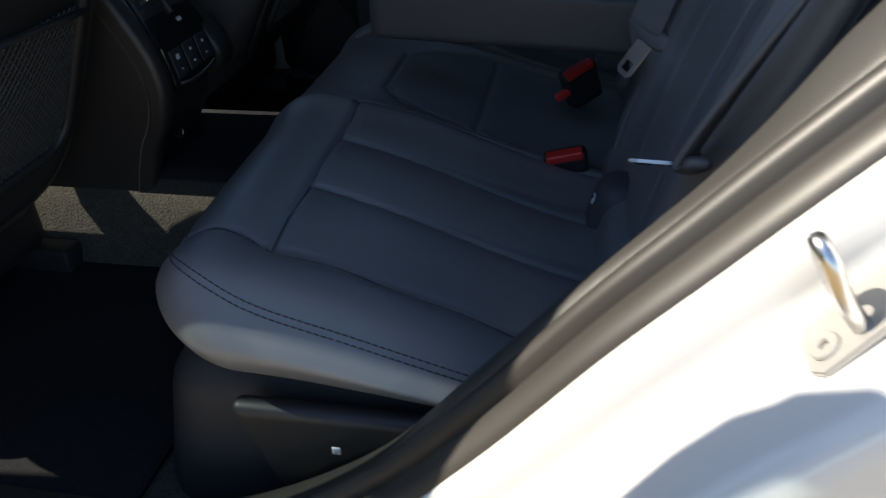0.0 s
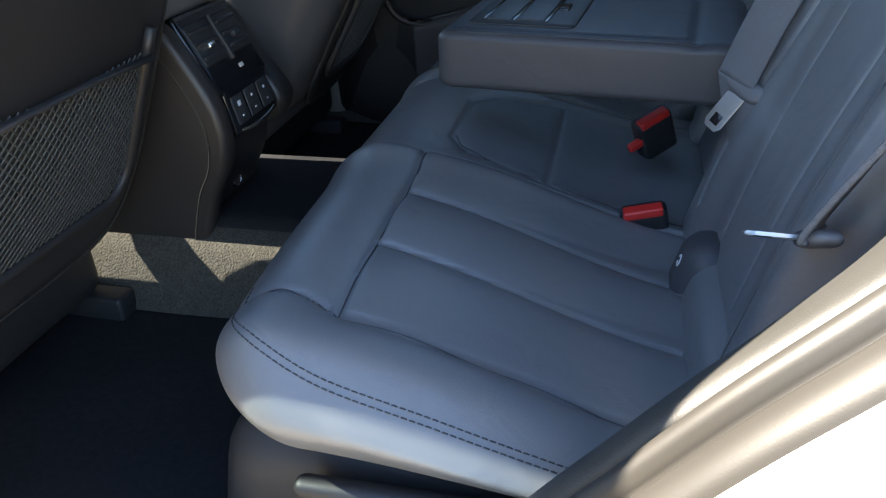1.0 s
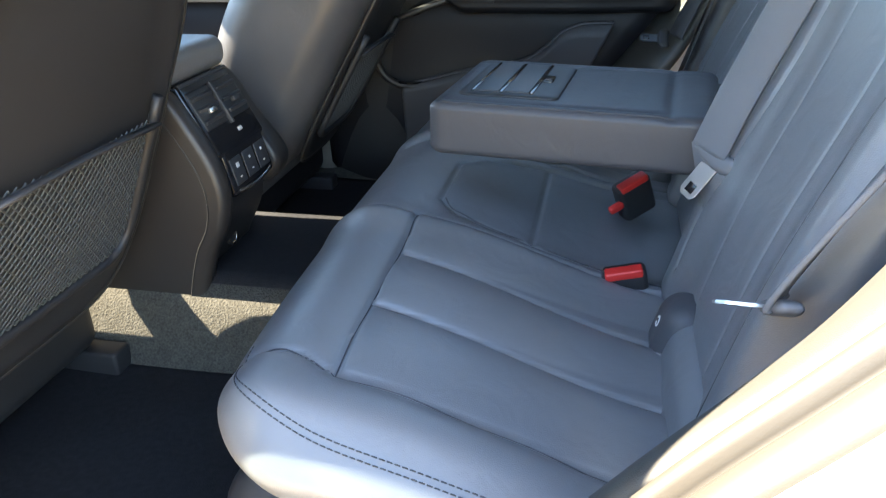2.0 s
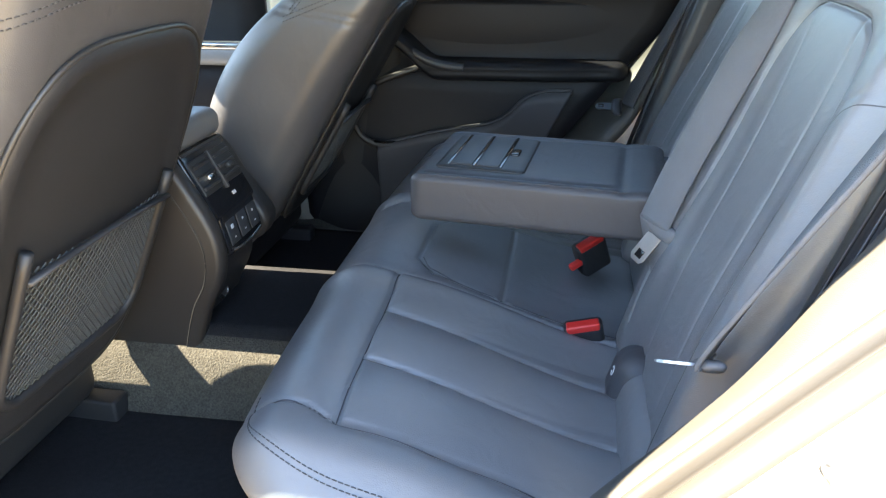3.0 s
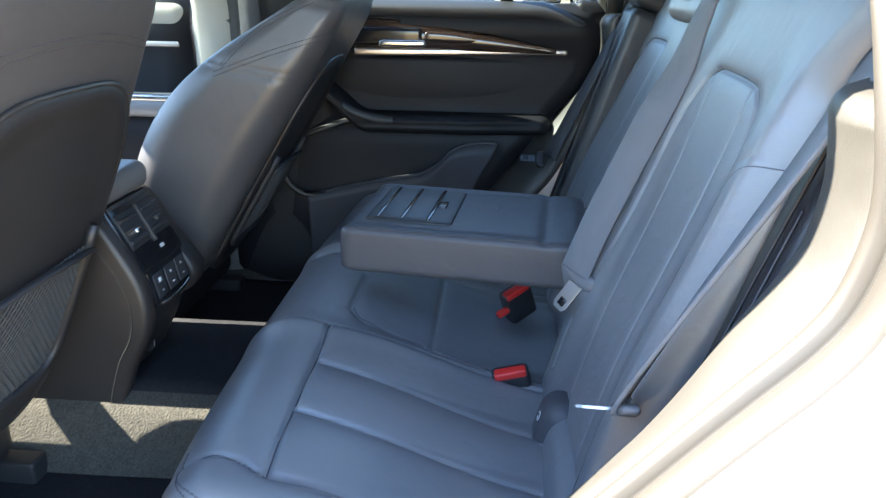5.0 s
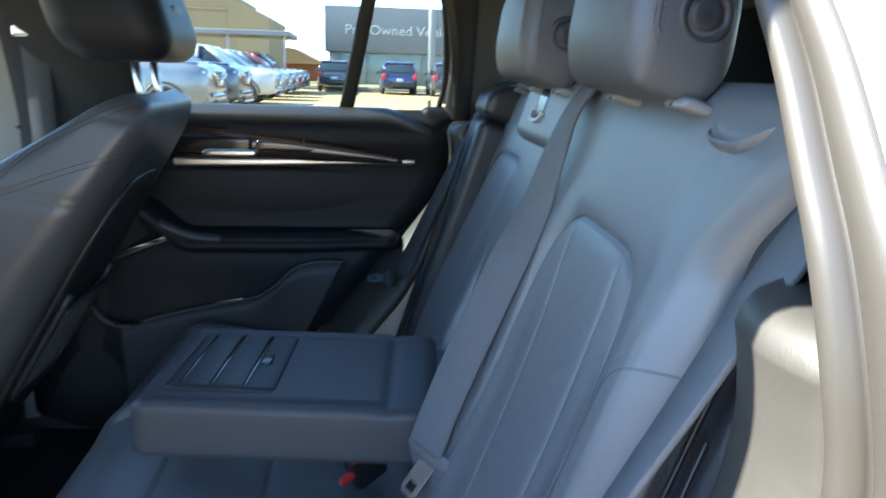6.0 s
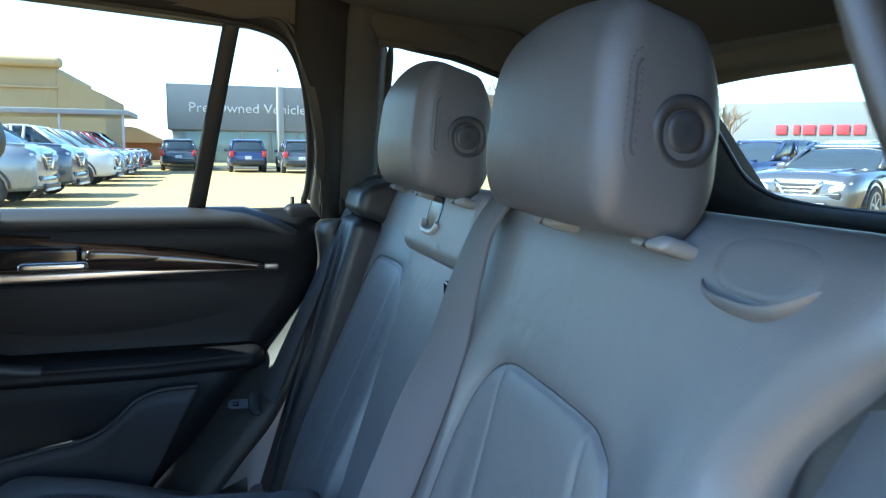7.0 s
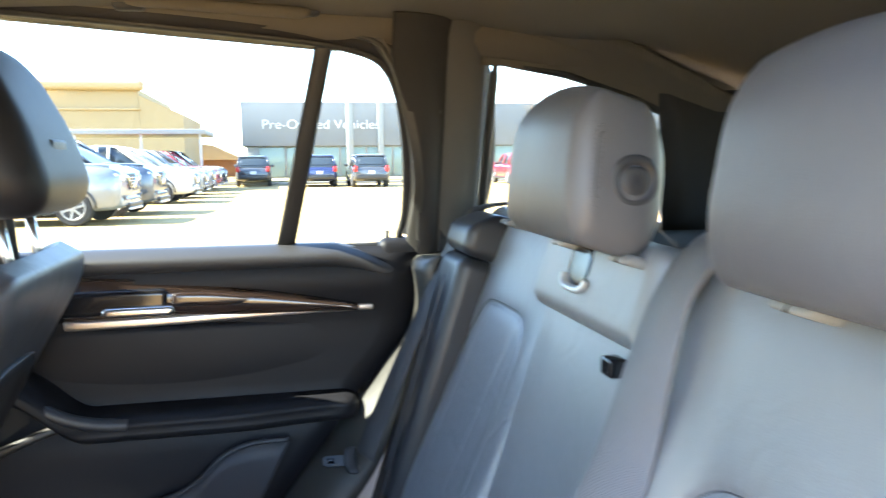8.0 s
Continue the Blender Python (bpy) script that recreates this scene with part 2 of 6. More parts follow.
def sweep(path, profile, frames, smooth=True):
    """A profile of (a, b) pairs carried along a path; frames: the two directions at each point."""
    verts, faces = [], []
    n = len(profile)
    for p, (u, v) in zip(path, frames):
        for a, b in profile:
            verts.append(Vector(p) + Vector(u) * a + Vector(v) * b)
    for i in range(len(path) - 1):
        for j in range(n - 1):
            faces.append([i * n + j, i * n + j + 1, i * n + n + j + 1, i * n + n + j])
    return mesh_from(verts, faces, smooth)


def prism(outline, depth, m, bevel=0.0):
    """A plate: an outline in x and y, thick along z from 0 to depth, at a pose."""
    bm = bmesh.new()
    vs = [bm.verts.new((x, y, 0)) for x, y in outline]
    face = bm.faces.new(vs)
    out = bmesh.ops.extrude_face_region(bm, geom=[face])
    bmesh.ops.translate(bm, verts=[g for g in out["geom"] if isinstance(g, bmesh.types.BMVert)], vec=(0, 0, depth))
    bmesh.ops.recalc_face_normals(bm, faces=bm.faces)
    if bevel:
        bmesh.ops.bevel(bm, geom=list(bm.edges), offset=bevel, segments=2, affect="EDGES", clamp_overlap=True)
    bm.transform(m)
    me = bpy.data.meshes.new("plate")
    bm.to_mesh(me)
    bm.free()
    return me


def solid(me, thick):
    """Gives an open sheet a thickness, to the side that its faces do not look to."""
    bm = bmesh.new()
    bm.from_mesh(me)
    bmesh.ops.solidify(bm, geom=list(bm.faces), thickness=thick)
    bmesh.ops.recalc_face_normals(bm, faces=bm.faces)
    bm.to_mesh(me)
    bm.free()
    me.polygons.foreach_set("use_smooth", [True] * len(me.polygons))
    return me


def sheet(fn, nu, nv, thick=0.0):
    verts = [fn(i / nu, j / nv) for i in range(nu + 1) for j in range(nv + 1)]
    faces = [[i * (nv + 1) + j, i * (nv + 1) + j + 1, (i + 1) * (nv + 1) + j + 1, (i + 1) * (nv + 1) + j] for i in range(nu) for j in range(nv)]
    me = mesh_from(verts, faces)
    return solid(me, thick) if thick else me


def stitches(pts, r=0.0008, length=0.0042, gap=0.0018):
    """A row of single stitches along points, joined into one mesh."""
    pts = [Vector(p) for p in pts]
    run, verts, faces = [0.0], [], []
    for a, b in zip(pts[:-1], pts[1:]):
        run.append(run[-1] + (b - a).length)

    def spot(s):
        i = min(max(int(np.searchsorted(run, s)) - 1, 0), len(pts) - 2)
        return pts[i].lerp(pts[i + 1], (s - run[i]) / max(run[i + 1] - run[i], 1e-9))
    s = 0.0
    while s + length < run[-1]:
        me = tube([spot(s), spot(s + length * 0.5) + Vector((0, 0, r * 0.4)), spot(s + length)], r, 5)
        o = len(verts)
        verts += [v.co.copy() for v in me.vertices]
        faces += [[o + i for i in p.vertices] for p in me.polygons]
        bpy.data.meshes.remove(me)
        s += length + gap
    return mesh_from(verts, faces)


def laid_patch(me, to, uc, vc, a, b, lift=0.002, power=2.6, n=40, rings=6, way=(1, 0, -0.3)):
    """A rounded plate laid on a mesh, in the frame of a backrest."""
    tree = BVHTree.FromPolygons([v.co for v in me.vertices], [p.vertices for p in me.polygons])
    way = Vector(way).normalized()
    verts, faces = [], []
    for j in range(rings + 1):
        q = 1 - j / rings
        for i in range(n):
            w = 2 * math.pi * i / n
            c, s = math.cos(w), math.sin(w)
            k = 1 / (abs(c) ** power + abs(s) ** power) ** (1 / power)
            p = Vector(to(np.array([uc + a * q * k * c]), np.array([vc + b * q * k * s]), np.array([0.0]))[0])
            hit = tree.ray_cast(p - way * 0.1, way)[0]
            verts.append((hit if hit is not None else p) - way * (lift if j else -0.001))
    for j in range(rings):
        for i in range(n):
            faces.append([j * n + i, j * n + (i + 1) % n, (j + 1) * n + (i + 1) % n, (j + 1) * n + i])
    return mesh_from(verts, faces)


def drape(me, pts, way, n=10, lift=0.0, closed=False):
    """A line of points laid on a mesh along a direction."""
    tree = BVHTree.FromPolygons([v.co for v in me.vertices], [p.vertices for p in me.polygons])
    way = Vector(way).normalized()
    out = []
    for p in spline(pts, n):
        hit = tree.ray_cast(p - way * 0.4, way)
        if hit[0] is not None:
            out.append(hit[0] - way * lift)
    return out


def box(x0, x1, y0, y1, z0, z1, r=0.004, k=2):
    c = ((x0 + x1) / 2, (y0 + y1) / 2, (z0 + z1) / 2)
    return soft(((x1 - x0) / 2, (y1 - y0) / 2, (z1 - z0) / 2), r, (1, 1, 1), k, lambda p: p + np.array(c))


def joined(meshes):
    """Several meshes as one."""
    verts, faces = [], []
    for me in meshes:
        o = len(verts)
        verts += [v.co.copy() for v in me.vertices]
        faces += [[o + i for i in p.vertices] for p in me.polygons]
        bpy.data.meshes.remove(me)
    return mesh_from(verts, faces, False)


def lathe(c, axis, prof, n=36, squash=1.0, square=1.0):
    """A turned shape: pairs of radius and height along axis from c; square above 1 makes it squarish."""
    q = Vector(axis).normalized().to_track_quat("Z", "Y").to_matrix()
    verts, faces = [], []
    m = len(prof)
    for i in range(n):
        w = 2 * math.pi * i / n
        cw, sw = math.cos(w), math.sin(w)
        k = 1 / (abs(cw) ** (2 * square) + abs(sw) ** (2 * square)) ** (1 / (2 * square))
        for a, h in prof:
            verts.append(Vector(c) + q @ Vector((a * k * cw, a * k * sw * squash, h)))
    for i in range(n):
        for j in range(m - 1):
            faces.append([i * m + j, ((i + 1) % n) * m + j, ((i + 1) % n) * m + j + 1, i * m + j + 1])
    faces.append([i * m + m - 1 for i in range(n)])
    return mesh_from(verts, faces)


def disc(c, axis, r, thick, n=28, inner=0.0, bevel=0.15):
    """A round plate or ring with a softened rim; it grows from c along axis."""
    axis = Vector(axis).normalized()
    q = axis.to_track_quat("Z", "Y").to_matrix()
    e = thick * bevel
    prof = [(inner, 0), (r, 0), (r, thick - e), (r - e, thick), (inner + (e if inner else 0), thick)]
    if inner:
        prof.append((inner, thick - e))
    verts, faces = [], []
    m = len(prof)
    for i in range(n):
        w = 2 * math.pi * i / n
        for a, h in prof:
            verts.append(Vector(c) + q @ Vector((a * math.cos(w), a * math.sin(w), h)))
    for i in range(n):
        for j in range(m if inner else m - 1):
            faces.append([i * m + j, ((i + 1) % n) * m + j, ((i + 1) % n) * m + (j + 1) % m, i * m + (j + 1) % m])
    return mesh_from(verts, faces, False)


# ---- the car's shell: z is height over the ground, x runs to the car's rear, y across it ----
def opening_curve(s):
    """The edge of a rear door's opening, from the sill up the rear side to the roof. s: -1 or 1 for the side."""
    low = [(-0.66, 0.705, 0.445), (-0.42, 0.705, 0.455), (-0.285, 0.70, 0.505), (-0.170, 0.70, 0.585), (-0.091, 0.70, 0.668), (-0.0155, 0.70, 0.7635), (0.032, 0.70, 0.8185), (0.066, 0.70, 0.858),
           (0.098, 0.70, 0.894), (0.130, 0.70, 0.930), (0.150, 0.70, 0.962), (0.161, 0.70, 1.005), (0.162, 0.699, 1.04), (0.157, 0.694, 1.08), (0.153, 0.680, 1.125)]
    near = [(0.151, 0.660, 1.163), (0.148, 0.640, 1.203), (0.140, 0.618, 1.25), (0.128, 0.590, 1.33), (0.097, 0.572, 1.425), (0.02, 0.560, 1.466), (-0.3, 0.56, 1.485), (-0.75, 0.56, 1.49)]
    far = [(0.155, 0.618, 1.22), (0.134, 0.577, 1.33), (0.099, 0.562, 1.425), (0.02, 0.555, 1.466), (-0.3, 0.56, 1.485), (-0.75, 0.56, 1.49)]
    return spline([(x, y * s, z) for x, y, z in low + (near if s < 0 else far)], 6)


def opening_frames(path, s):
    out = []
    for i, p in enumerate(path):
        t = path[min(i + 1, len(path) - 1)] - path[max(i - 1, 0)]
        n = Vector((t.z, 0, -t.x)).normalized()
        out.append((n, Vector((0, s * (1 - 0.72 * float(sm(1.10, 1.40, np.array([p.z]))[0])), 0))))
    return out


def edge_x(z):
    zs = [0.40, 0.455, 0.505, 0.585, 0.668, 0.7635, 0.8185, 0.858, 0.894, 0.930, 0.962, 1.005, 1.04, 1.08, 1.13, 1.22, 1.33, 1.41]
    xs = [-0.55, -0.42, -0.285, -0.170, -0.091, -0.0155, 0.032, 0.066, 0.098, 0.130, 0.150, 0.161, 0.166, 0.168, 0.165, 0.156, 0.140, 0.105]
    return float(np.interp(z, zs, xs))


def wall_y(z):
    """How far out the cabin's side stands at a height."""
    return float(np.interp(z, [0.4, 0.9, 1.11, 1.44, 1.5], [0.70, 0.715, 0.71, 0.585, 0.54]))


shell = thing("car_body", (0, 0, 0), "white car body shell around the cabin, rear door open", "car body", kind="structure")
for s in (-1, 1):
    path = opening_curve(s)
    fr = opening_frames(path, s)
    if s < 0:
        part("door_seal", sweep(path, [(0.030, -0.034), (0.012, -0.028), (0.002, -0.024), (-0.005, -0.020), (-0.0095, -0.013), (-0.0095, -0.007), (-0.006, -0.002), (0.000, 0.000), (0.0035, 0.0015), (0.0035, 0.003), (-0.001, 0.006),
                                       (-0.0045, 0.013), (-0.0045, 0.022), (-0.002, 0.030), (0.003, 0.036), (0.010, 0.038)], fr), RUBBER, shell, "black double-lipped rubber door seal")
        part("door_jamb", sweep(path, [(0.008, 0.034), (0.003, 0.0365), (0.004, 0.039), (0.008, 0.0415), (0.014, 0.0445), (0.021, 0.0465), (0.028, 0.0472), (0.038, 0.0475), (0.041, 0.050), (0.041, 0.058), (0.042, 0.110), (0.045, 0.120), (0.051, 0.126), (0.060, 0.128), (0.16, 0.1285)], fr),
             WHITE_PAINT, shell, "white painted door jamb")
        continue
    part("door_seal", sweep(path, [(0.004, -0.022), (-0.008, -0.016), (-0.013, -0.008), (-0.012, 0.002), (-0.006, 0.008), (0.003, 0.010), (0.005, 0.012), (-0.002, 0.015),
                                   (-0.005, 0.022), (-0.004, 0.030), (0.004, 0.036), (0.012, 0.040)], fr), RUBBER, shell, "black double-lipped rubber door seal")
    # Far jamb in pale trim grey: the sunlit sliver there, put into colour.
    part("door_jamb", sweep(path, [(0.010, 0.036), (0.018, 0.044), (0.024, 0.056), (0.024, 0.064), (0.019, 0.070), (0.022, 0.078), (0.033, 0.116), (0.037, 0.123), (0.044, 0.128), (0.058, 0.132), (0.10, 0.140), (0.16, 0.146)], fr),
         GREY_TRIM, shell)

# striker of the near door, its plate flush on the jamb
striker = thing("door_striker", (0.10, -0.76, 0.80), "bright steel door striker loop on a plate with two screws", "striker")
SM = Matrix.Translation((0.0945, -0.770, 0.8265)) @ Matrix(((0.60, 0.0, -0.80), (0.10, -0.99, -0.06), (0.79, 0.10, 0.60))).to_4x4()
plate_outline = [(-0.034, -0.012), (-0.028, -0.019), (0.0, -0.022), (0.028, -0.019), (0.034, -0.012), (0.034, 0.012), (0.028, 0.019), (-0.028, 0.019), (-0.034, 0.012)]
plate = part("plate", prism(plate_outline, 0.004, SM, 0.0012), ZINC, striker)
for sx in (-0.022, 0.022):
    part("screw", disc(SM @ Vector((sx, 0.004, 0.0035)), SM.to_3x3() @ Vector((0, 0, 1)), 0.0075, 0.003, 18, 0.0022, 0.3), ZINC, striker)
part("loop", tube([SM @ Vector(p) for p in spline([(-0.005, 0.008, 0.002), (0.000, 0.009, 0.020), (0.008, 0.007, 0.038), (0.011, 0.0, 0.045), (0.008, -0.007, 0.038), (0.000, -0.009, 0.020), (-0.005, -0.008, 0.002)], 6)], 0.0045, 10), STEEL, striker)

# floor, tunnel, side sills
def floor_z(x, y):
    hump = 0.125 * (1 - sm(0.115, 0.20, abs(y)))
    sill = 0.05 * sm(0.60, 0.68, abs(y))
    return 0.375 + hump + sill


part_floor = part("floor", sheet(lambda u, v: (-1.75 + u * 2.85, -0.69 + v * 1.38, floor_z(-1.75 + u * 2.85, -0.69 + v * 1.38)), 40, 70, 0.03), CARPET)
tagged(part_floor, "looped carpet over the floor and tunnel, sunlight put into its sand tone", "carpet", kind="structure")
for s, lab in ((-1, "black carpet mat in the rear footwell"), (1, "black carpet mat in the rear footwell")):
    m = part("floor_mat", sheet(lambda u, v: (-0.97 + u * 0.52, s * (0.185 + v * 0.43), 0.416 + 0.003 * math.sin(9 * u + 5 * v) * math.sin(7 * v)), 20, 16, 0.006), MAT)
    tagged(m, lab, "mat", "rear mats")

tm_ = part("tunnel_mat", sheet(lambda u, v: (-0.70 + u * 0.32, -0.14 + v * 0.44, floor_z(0, -0.14 + v * 0.44) + 0.036), 4, 36, 0.004), MAT)
tagged(tm_, "black carpet bridge over the floor tunnel", "mat", "rear mats")

# headliner
def roof_z(x, y):
    ridge = float(np.interp(x, [-1.6, -0.9, -0.2, 0.2, 0.5, 0.76], [1.40, 1.49, 1.505, 1.495, 1.455, 1.385]))
    return ridge - 0.028 * (abs(y) / 0.56) ** 4


part_roof = part("ceiling", sheet(lambda u, v: (-1.25 + u * 2.01, -0.57 + v * 1.14, roof_z(-1.25 + u * 2.01, -0.57 + v * 1.14)), 40, 30), HEADLINER)
tagged(part_roof, "warm grey woven headliner", "headliner", kind="structure")
rs = part("roof_panel", sheet(lambda u, v: (-1.3 + u * 2.15, (-0.626 + v * 1.252) * (1 - 0.06 * float(sm(-0.35, -0.75, np.array([-1.3 + u * 2.15]))[0])), roof_z(-1.3 + u * 2.15, -0.57 + v * 1.14) + 0.05 - 0.03 * abs(2 * v - 1) ** 6), 30, 24, 0.004), WHITE_PAINT)
tagged(rs, "white painted steel roof skin", "roof", kind="structure")
for s in (-1, 1):
    part("roof_rail_trim", sheet(lambda u, v: (-0.75 + u * 1.50, s * (0.585 - v * 0.035 - 0.018 * math.sin(v * math.pi)), (1.438 + 0.050 * v) - 0.075 * min(0.0, -0.75 + u * 1.50) * (1 - 0.7 * v) - 0.075 * sm(0.10, 0.75, -0.75 + u * 1.50)), 24, 5, 0.01), HEADLINER, shell)
hdr = part("header_beam", soft((0.045, 0.50, 0.022), 0.018, (2, 14, 1), 4, lambda p: np.stack([p[:, 0] + 0.765, p[:, 1], p[:, 2] + 1.372 - 0.03 * (p[:, 1] / 0.5) ** 4], 1)), HEADLINER, shell, "rear header trim over the tailgate glass")

# side trim behind the door openings, quarter windows
for s in (-1, 1):
    def pillar(u, v, s=s):
        z = 1.095 + 0.385 * v
        x0 = edge_x(min(z, 1.41)) - 0.005
        x1 = 0.192
        x = x0 + (x1 - x0) * u
        y = wall_y(z) - 0.045 * (1 - u) ** 2 * 0.6 - 0.018 - 0.02 * math.sin(math.pi * u)
        return (x, s * y, z)
    part("c_pillar_trim", sheet(pillar, 14, 14, 0.01), PILLAR_TRIM, shell, "dark cloth-covered rear pillar trim")

    # Rear half of the pillar; the light it catches is put into its colour.
    part("quarter_reveal", sheet(lambda u, v, s=s: (0.190 + 0.078 * u - 0.004 * v * u, s * (wall_y(1.06 + 0.42 * v) - 0.022 - 0.012 * math.sin(math.pi * u) + 0.024 * u * u), 1.06 + 0.42 * v), 8, 8, 0.006), REVEAL_TRIM, shell, "window reveal, light from the rear glass put into its grey")
    part("opening_bead", tube(spline([(edge_x(z) - 0.006, s * (wall_y(z) - 0.047), z) for z in (1.12, 1.2, 1.28, 1.36, 1.41)] + [(0.06, s * 0.555, 1.447), (-0.1, s * 0.553, 1.462), (-0.5, s * 0.553, 1.49)], 6), 0.0045, 8), RUBBER, shell, "grey sealing bead round the door opening")

    def top_z(x):
        return float(np.interp(x, [0.28, 0.40, 0.52, 0.68], [1.418, 1.397, 1.357, 1.29]))
    part("quarter_lower_trim", sheet(lambda u, v, s=s: (0.20 + 0.84 * u, s * (wall_y(0.55 + 0.59 * v) - 0.02 - 0.10 * u * u), 0.55 + 0.59 * v), 10, 10, 0.012), PLASTIC, shell)
    part("quarter_upper_trim", sheet(lambda u, v, s=s: (0.250 + 0.54 * u, s * (wall_y(top_z(0.26 + 0.40 * u) + v * 0.06) - 0.010 - 0.05 * u - 0.05 * v * v), top_z(0.250 + 0.54 * u) - 0.004 + v * (0.06 + 0.03 * (1 - u))), 12, 6, 0.008), HEADLINER, shell)
    part("d_pillar_trim", sheet(lambda u, v, s=s: (0.556 + 0.06 * (1 - v) + u * (0.279 + 0.22 * (1 - v)), s * (wall_y(1.13 + 0.24 * v) - 0.055 - 0.07 * u - 0.03 * u * u), 1.13 + 0.24 * v), 8, 8, 0.012), PILLAR_TRIM, shell)
    # Near pane darkened to stand in for something dark outside.
    qw = part("window_4" if s < 0 else "window_3", sheet(lambda u, v, s=s: (0.268 + 0.327 * u, s * (wall_y(1.13 + (top_z(0.29 + 0.37 * u) - 1.12) * v) + 0.004 - 0.05 * u), 1.135 + (top_z(0.268 + 0.327 * u) - 1.13) * v), 6, 6, 0.004), DARKENED_GLASS if s < 0 else GLASS)
    tagged(qw, "rear quarter window, darkened in place of a dark view outside" if s < 0 else "rear quarter window of clear tinted glass", "window", kind="structure")
    rim = []
    for i in range(40):
        w = i / 40 * 4
        e, q = int(w), w - int(w)
        u, v = [(q, 0), (1, q), (1 - q, 1), (0, 1 - q)][e]
        u = 0.03 + 0.94 * u
        x = 0.268 + 0.327 * u
        z = 1.14 + (top_z(x) - 1.14) * v
        rim.append((x, s * (wall_y(z) - 0.012 - 0.05 * u), z))
    part("window_rubber", tube(rim, 0.007, 8, True), BLACK_RUBBER, qw)

# tailgate with its glass
tail = thing("tailgate", (1.0, 0, 0.6), "closed tailgate with grey trim and a clear rear window", "tailgate")
def gate(y, v):
    return (1.03 - 0.24 * v - 0.05 * (y / 0.5) ** 2, y, 1.10 + 0.27 * v)
part("lower_trim", sheet(lambda u, v: (1.05 - 0.05 * ((u - 0.5) * 2) ** 2 - 0.02 * v, -0.60 + 1.20 * u, 0.50 + 0.60 * v), 16, 8, 0.02), SOFT_TRIM, tail)
def gate_frame(u, v):
    """u runs round the window, v from its edge outwards."""
    w = 2 * math.pi * u
    c, q = math.cos(w), math.sin(w)
    e = 0.42
    yi, vi = 0.40 * math.copysign(abs(c) ** e, c), 0.56 + 0.43 * math.copysign(abs(q) ** e, q)
    yi *= 1 - 0.10 * (vi - 0.1)
    k = 1 / max(abs(c), abs(q))
    yo, vo = 0.60 * max(-1, min(1, c * k)), 0.56 + 0.66 * max(-1, min(1, q * k))
    y, g = yi + (yo - yi) * v, vi + (vo - vi) * v
    x, yy, z = gate(y, g)
    return (x - 0.012 - 0.030 * math.sin(math.pi * min(1, v * 1.3)), yy, z)


part("window_surround", sheet(gate_frame, 72, 6, 0.004), REVEAL_TRIM, tail, "dark grey window surround")
rg = part("glass", sheet(lambda u, v: gate(-0.52 + 1.04 * u, v), 12, 6, 0.004), GLASS, tail, "clear rear window glass")
part("window_rubber", tube([Vector(gate_frame(i / 72, 0.02)) for i in range(72)], 0.005, 8, True), BLACK_RUBBER, tail)
cover = part("cargo_cover", sheet(lambda u, v: (0.33 + 0.64 * u, -0.55 + 1.10 * v, 1.085 + 0.012 * math.sin(3 * u)), 10, 8, 0.006), SOFT_TRIM)
tagged(cover, "black roll-out luggage cover behind the seats", "luggage cover")
cas = part("cover_cassette", soft((0.022, 0.55, 0.022), 0.02, (1, 10, 1), 4, lambda p: p + np.array((0.34, 0, 1.085))), SOFT_TRIM)
tagged(cas, "dark cassette of the luggage cover", "cassette")

# Unseen header set low to block the sun from the rear cushion.
part("header_trim", soft((0.07, 0.56, 0.04), 0.03, (2, 10, 1), 4, lambda p: p + np.array((-1.25, 0, 1.395))), HEADLINER, shell, "unseen windscreen header, lowered to keep sun off the rear cushion")
# front of the cabin, seen only as closure
ws = part("windscreen", sheet(lambda u, v: (-1.98 + 0.72 * v + 0.10 * (2 * u - 1) ** 2, -0.66 + 1.32 * u, 0.98 + 0.43 * v), 10, 8, 0.005), CLEAR_GLASS)
tagged(ws, "clear curved windscreen", "windscreen", kind="structure")
fw = part("firewall", sheet(lambda u, v: (-1.72 - 0.08 * v, -0.70 + 1.40 * u, 0.38 + 0.62 * v), 6, 6, 0.03), PLASTIC)
tagged(fw, "dark lower dashboard and bulkhead", "dashboard", kind="structure")
dash = part("dashboard", soft((0.22, 0.68, 0.12), 0.09, (2, 8, 2), 5, lambda p: p + np.array((-1.66, 0, 0.86))), SOFT_TRIM)
tagged(dash, "black soft-touch dashboard", "dashboard", kind="structure")
for s in (-1, 1):
    part("b_pillar_trim", sheet(lambda u, v, s=s: (-0.71 + (0.205 if s > 0 else 0.05) * u + 0.03 * v * u, s * (wall_y(0.42 + 1.04 * v) - 0.030 - 0.022 * math.sin(math.pi * u)), 0.42 + 1.04 * v), 10, 14, 0.03), PILLAR_TRIM, shell, "dark centre pillar trim")
    part("b_pillar_front_trim", sheet(lambda u, v, s=s: (-0.80 + 0.088 * u, s * (wall_y(0.42 + 1.04 * v) - 0.026 - 0.008 * math.sin(math.pi * u)), 0.42 + 1.04 * v), 6, 14, 0.03), SUNLIT_TRIM, shell, "front edge of the centre pillar, its sunlight put into the colour")
    part("a_pillar_trim", tube([(-1.62, s * 0.66, 1.0), (-1.42, s * 0.62, 1.22), (-1.2, s * 0.56, 1.42)], 0.035, 10), PILLAR_TRIM, shell)

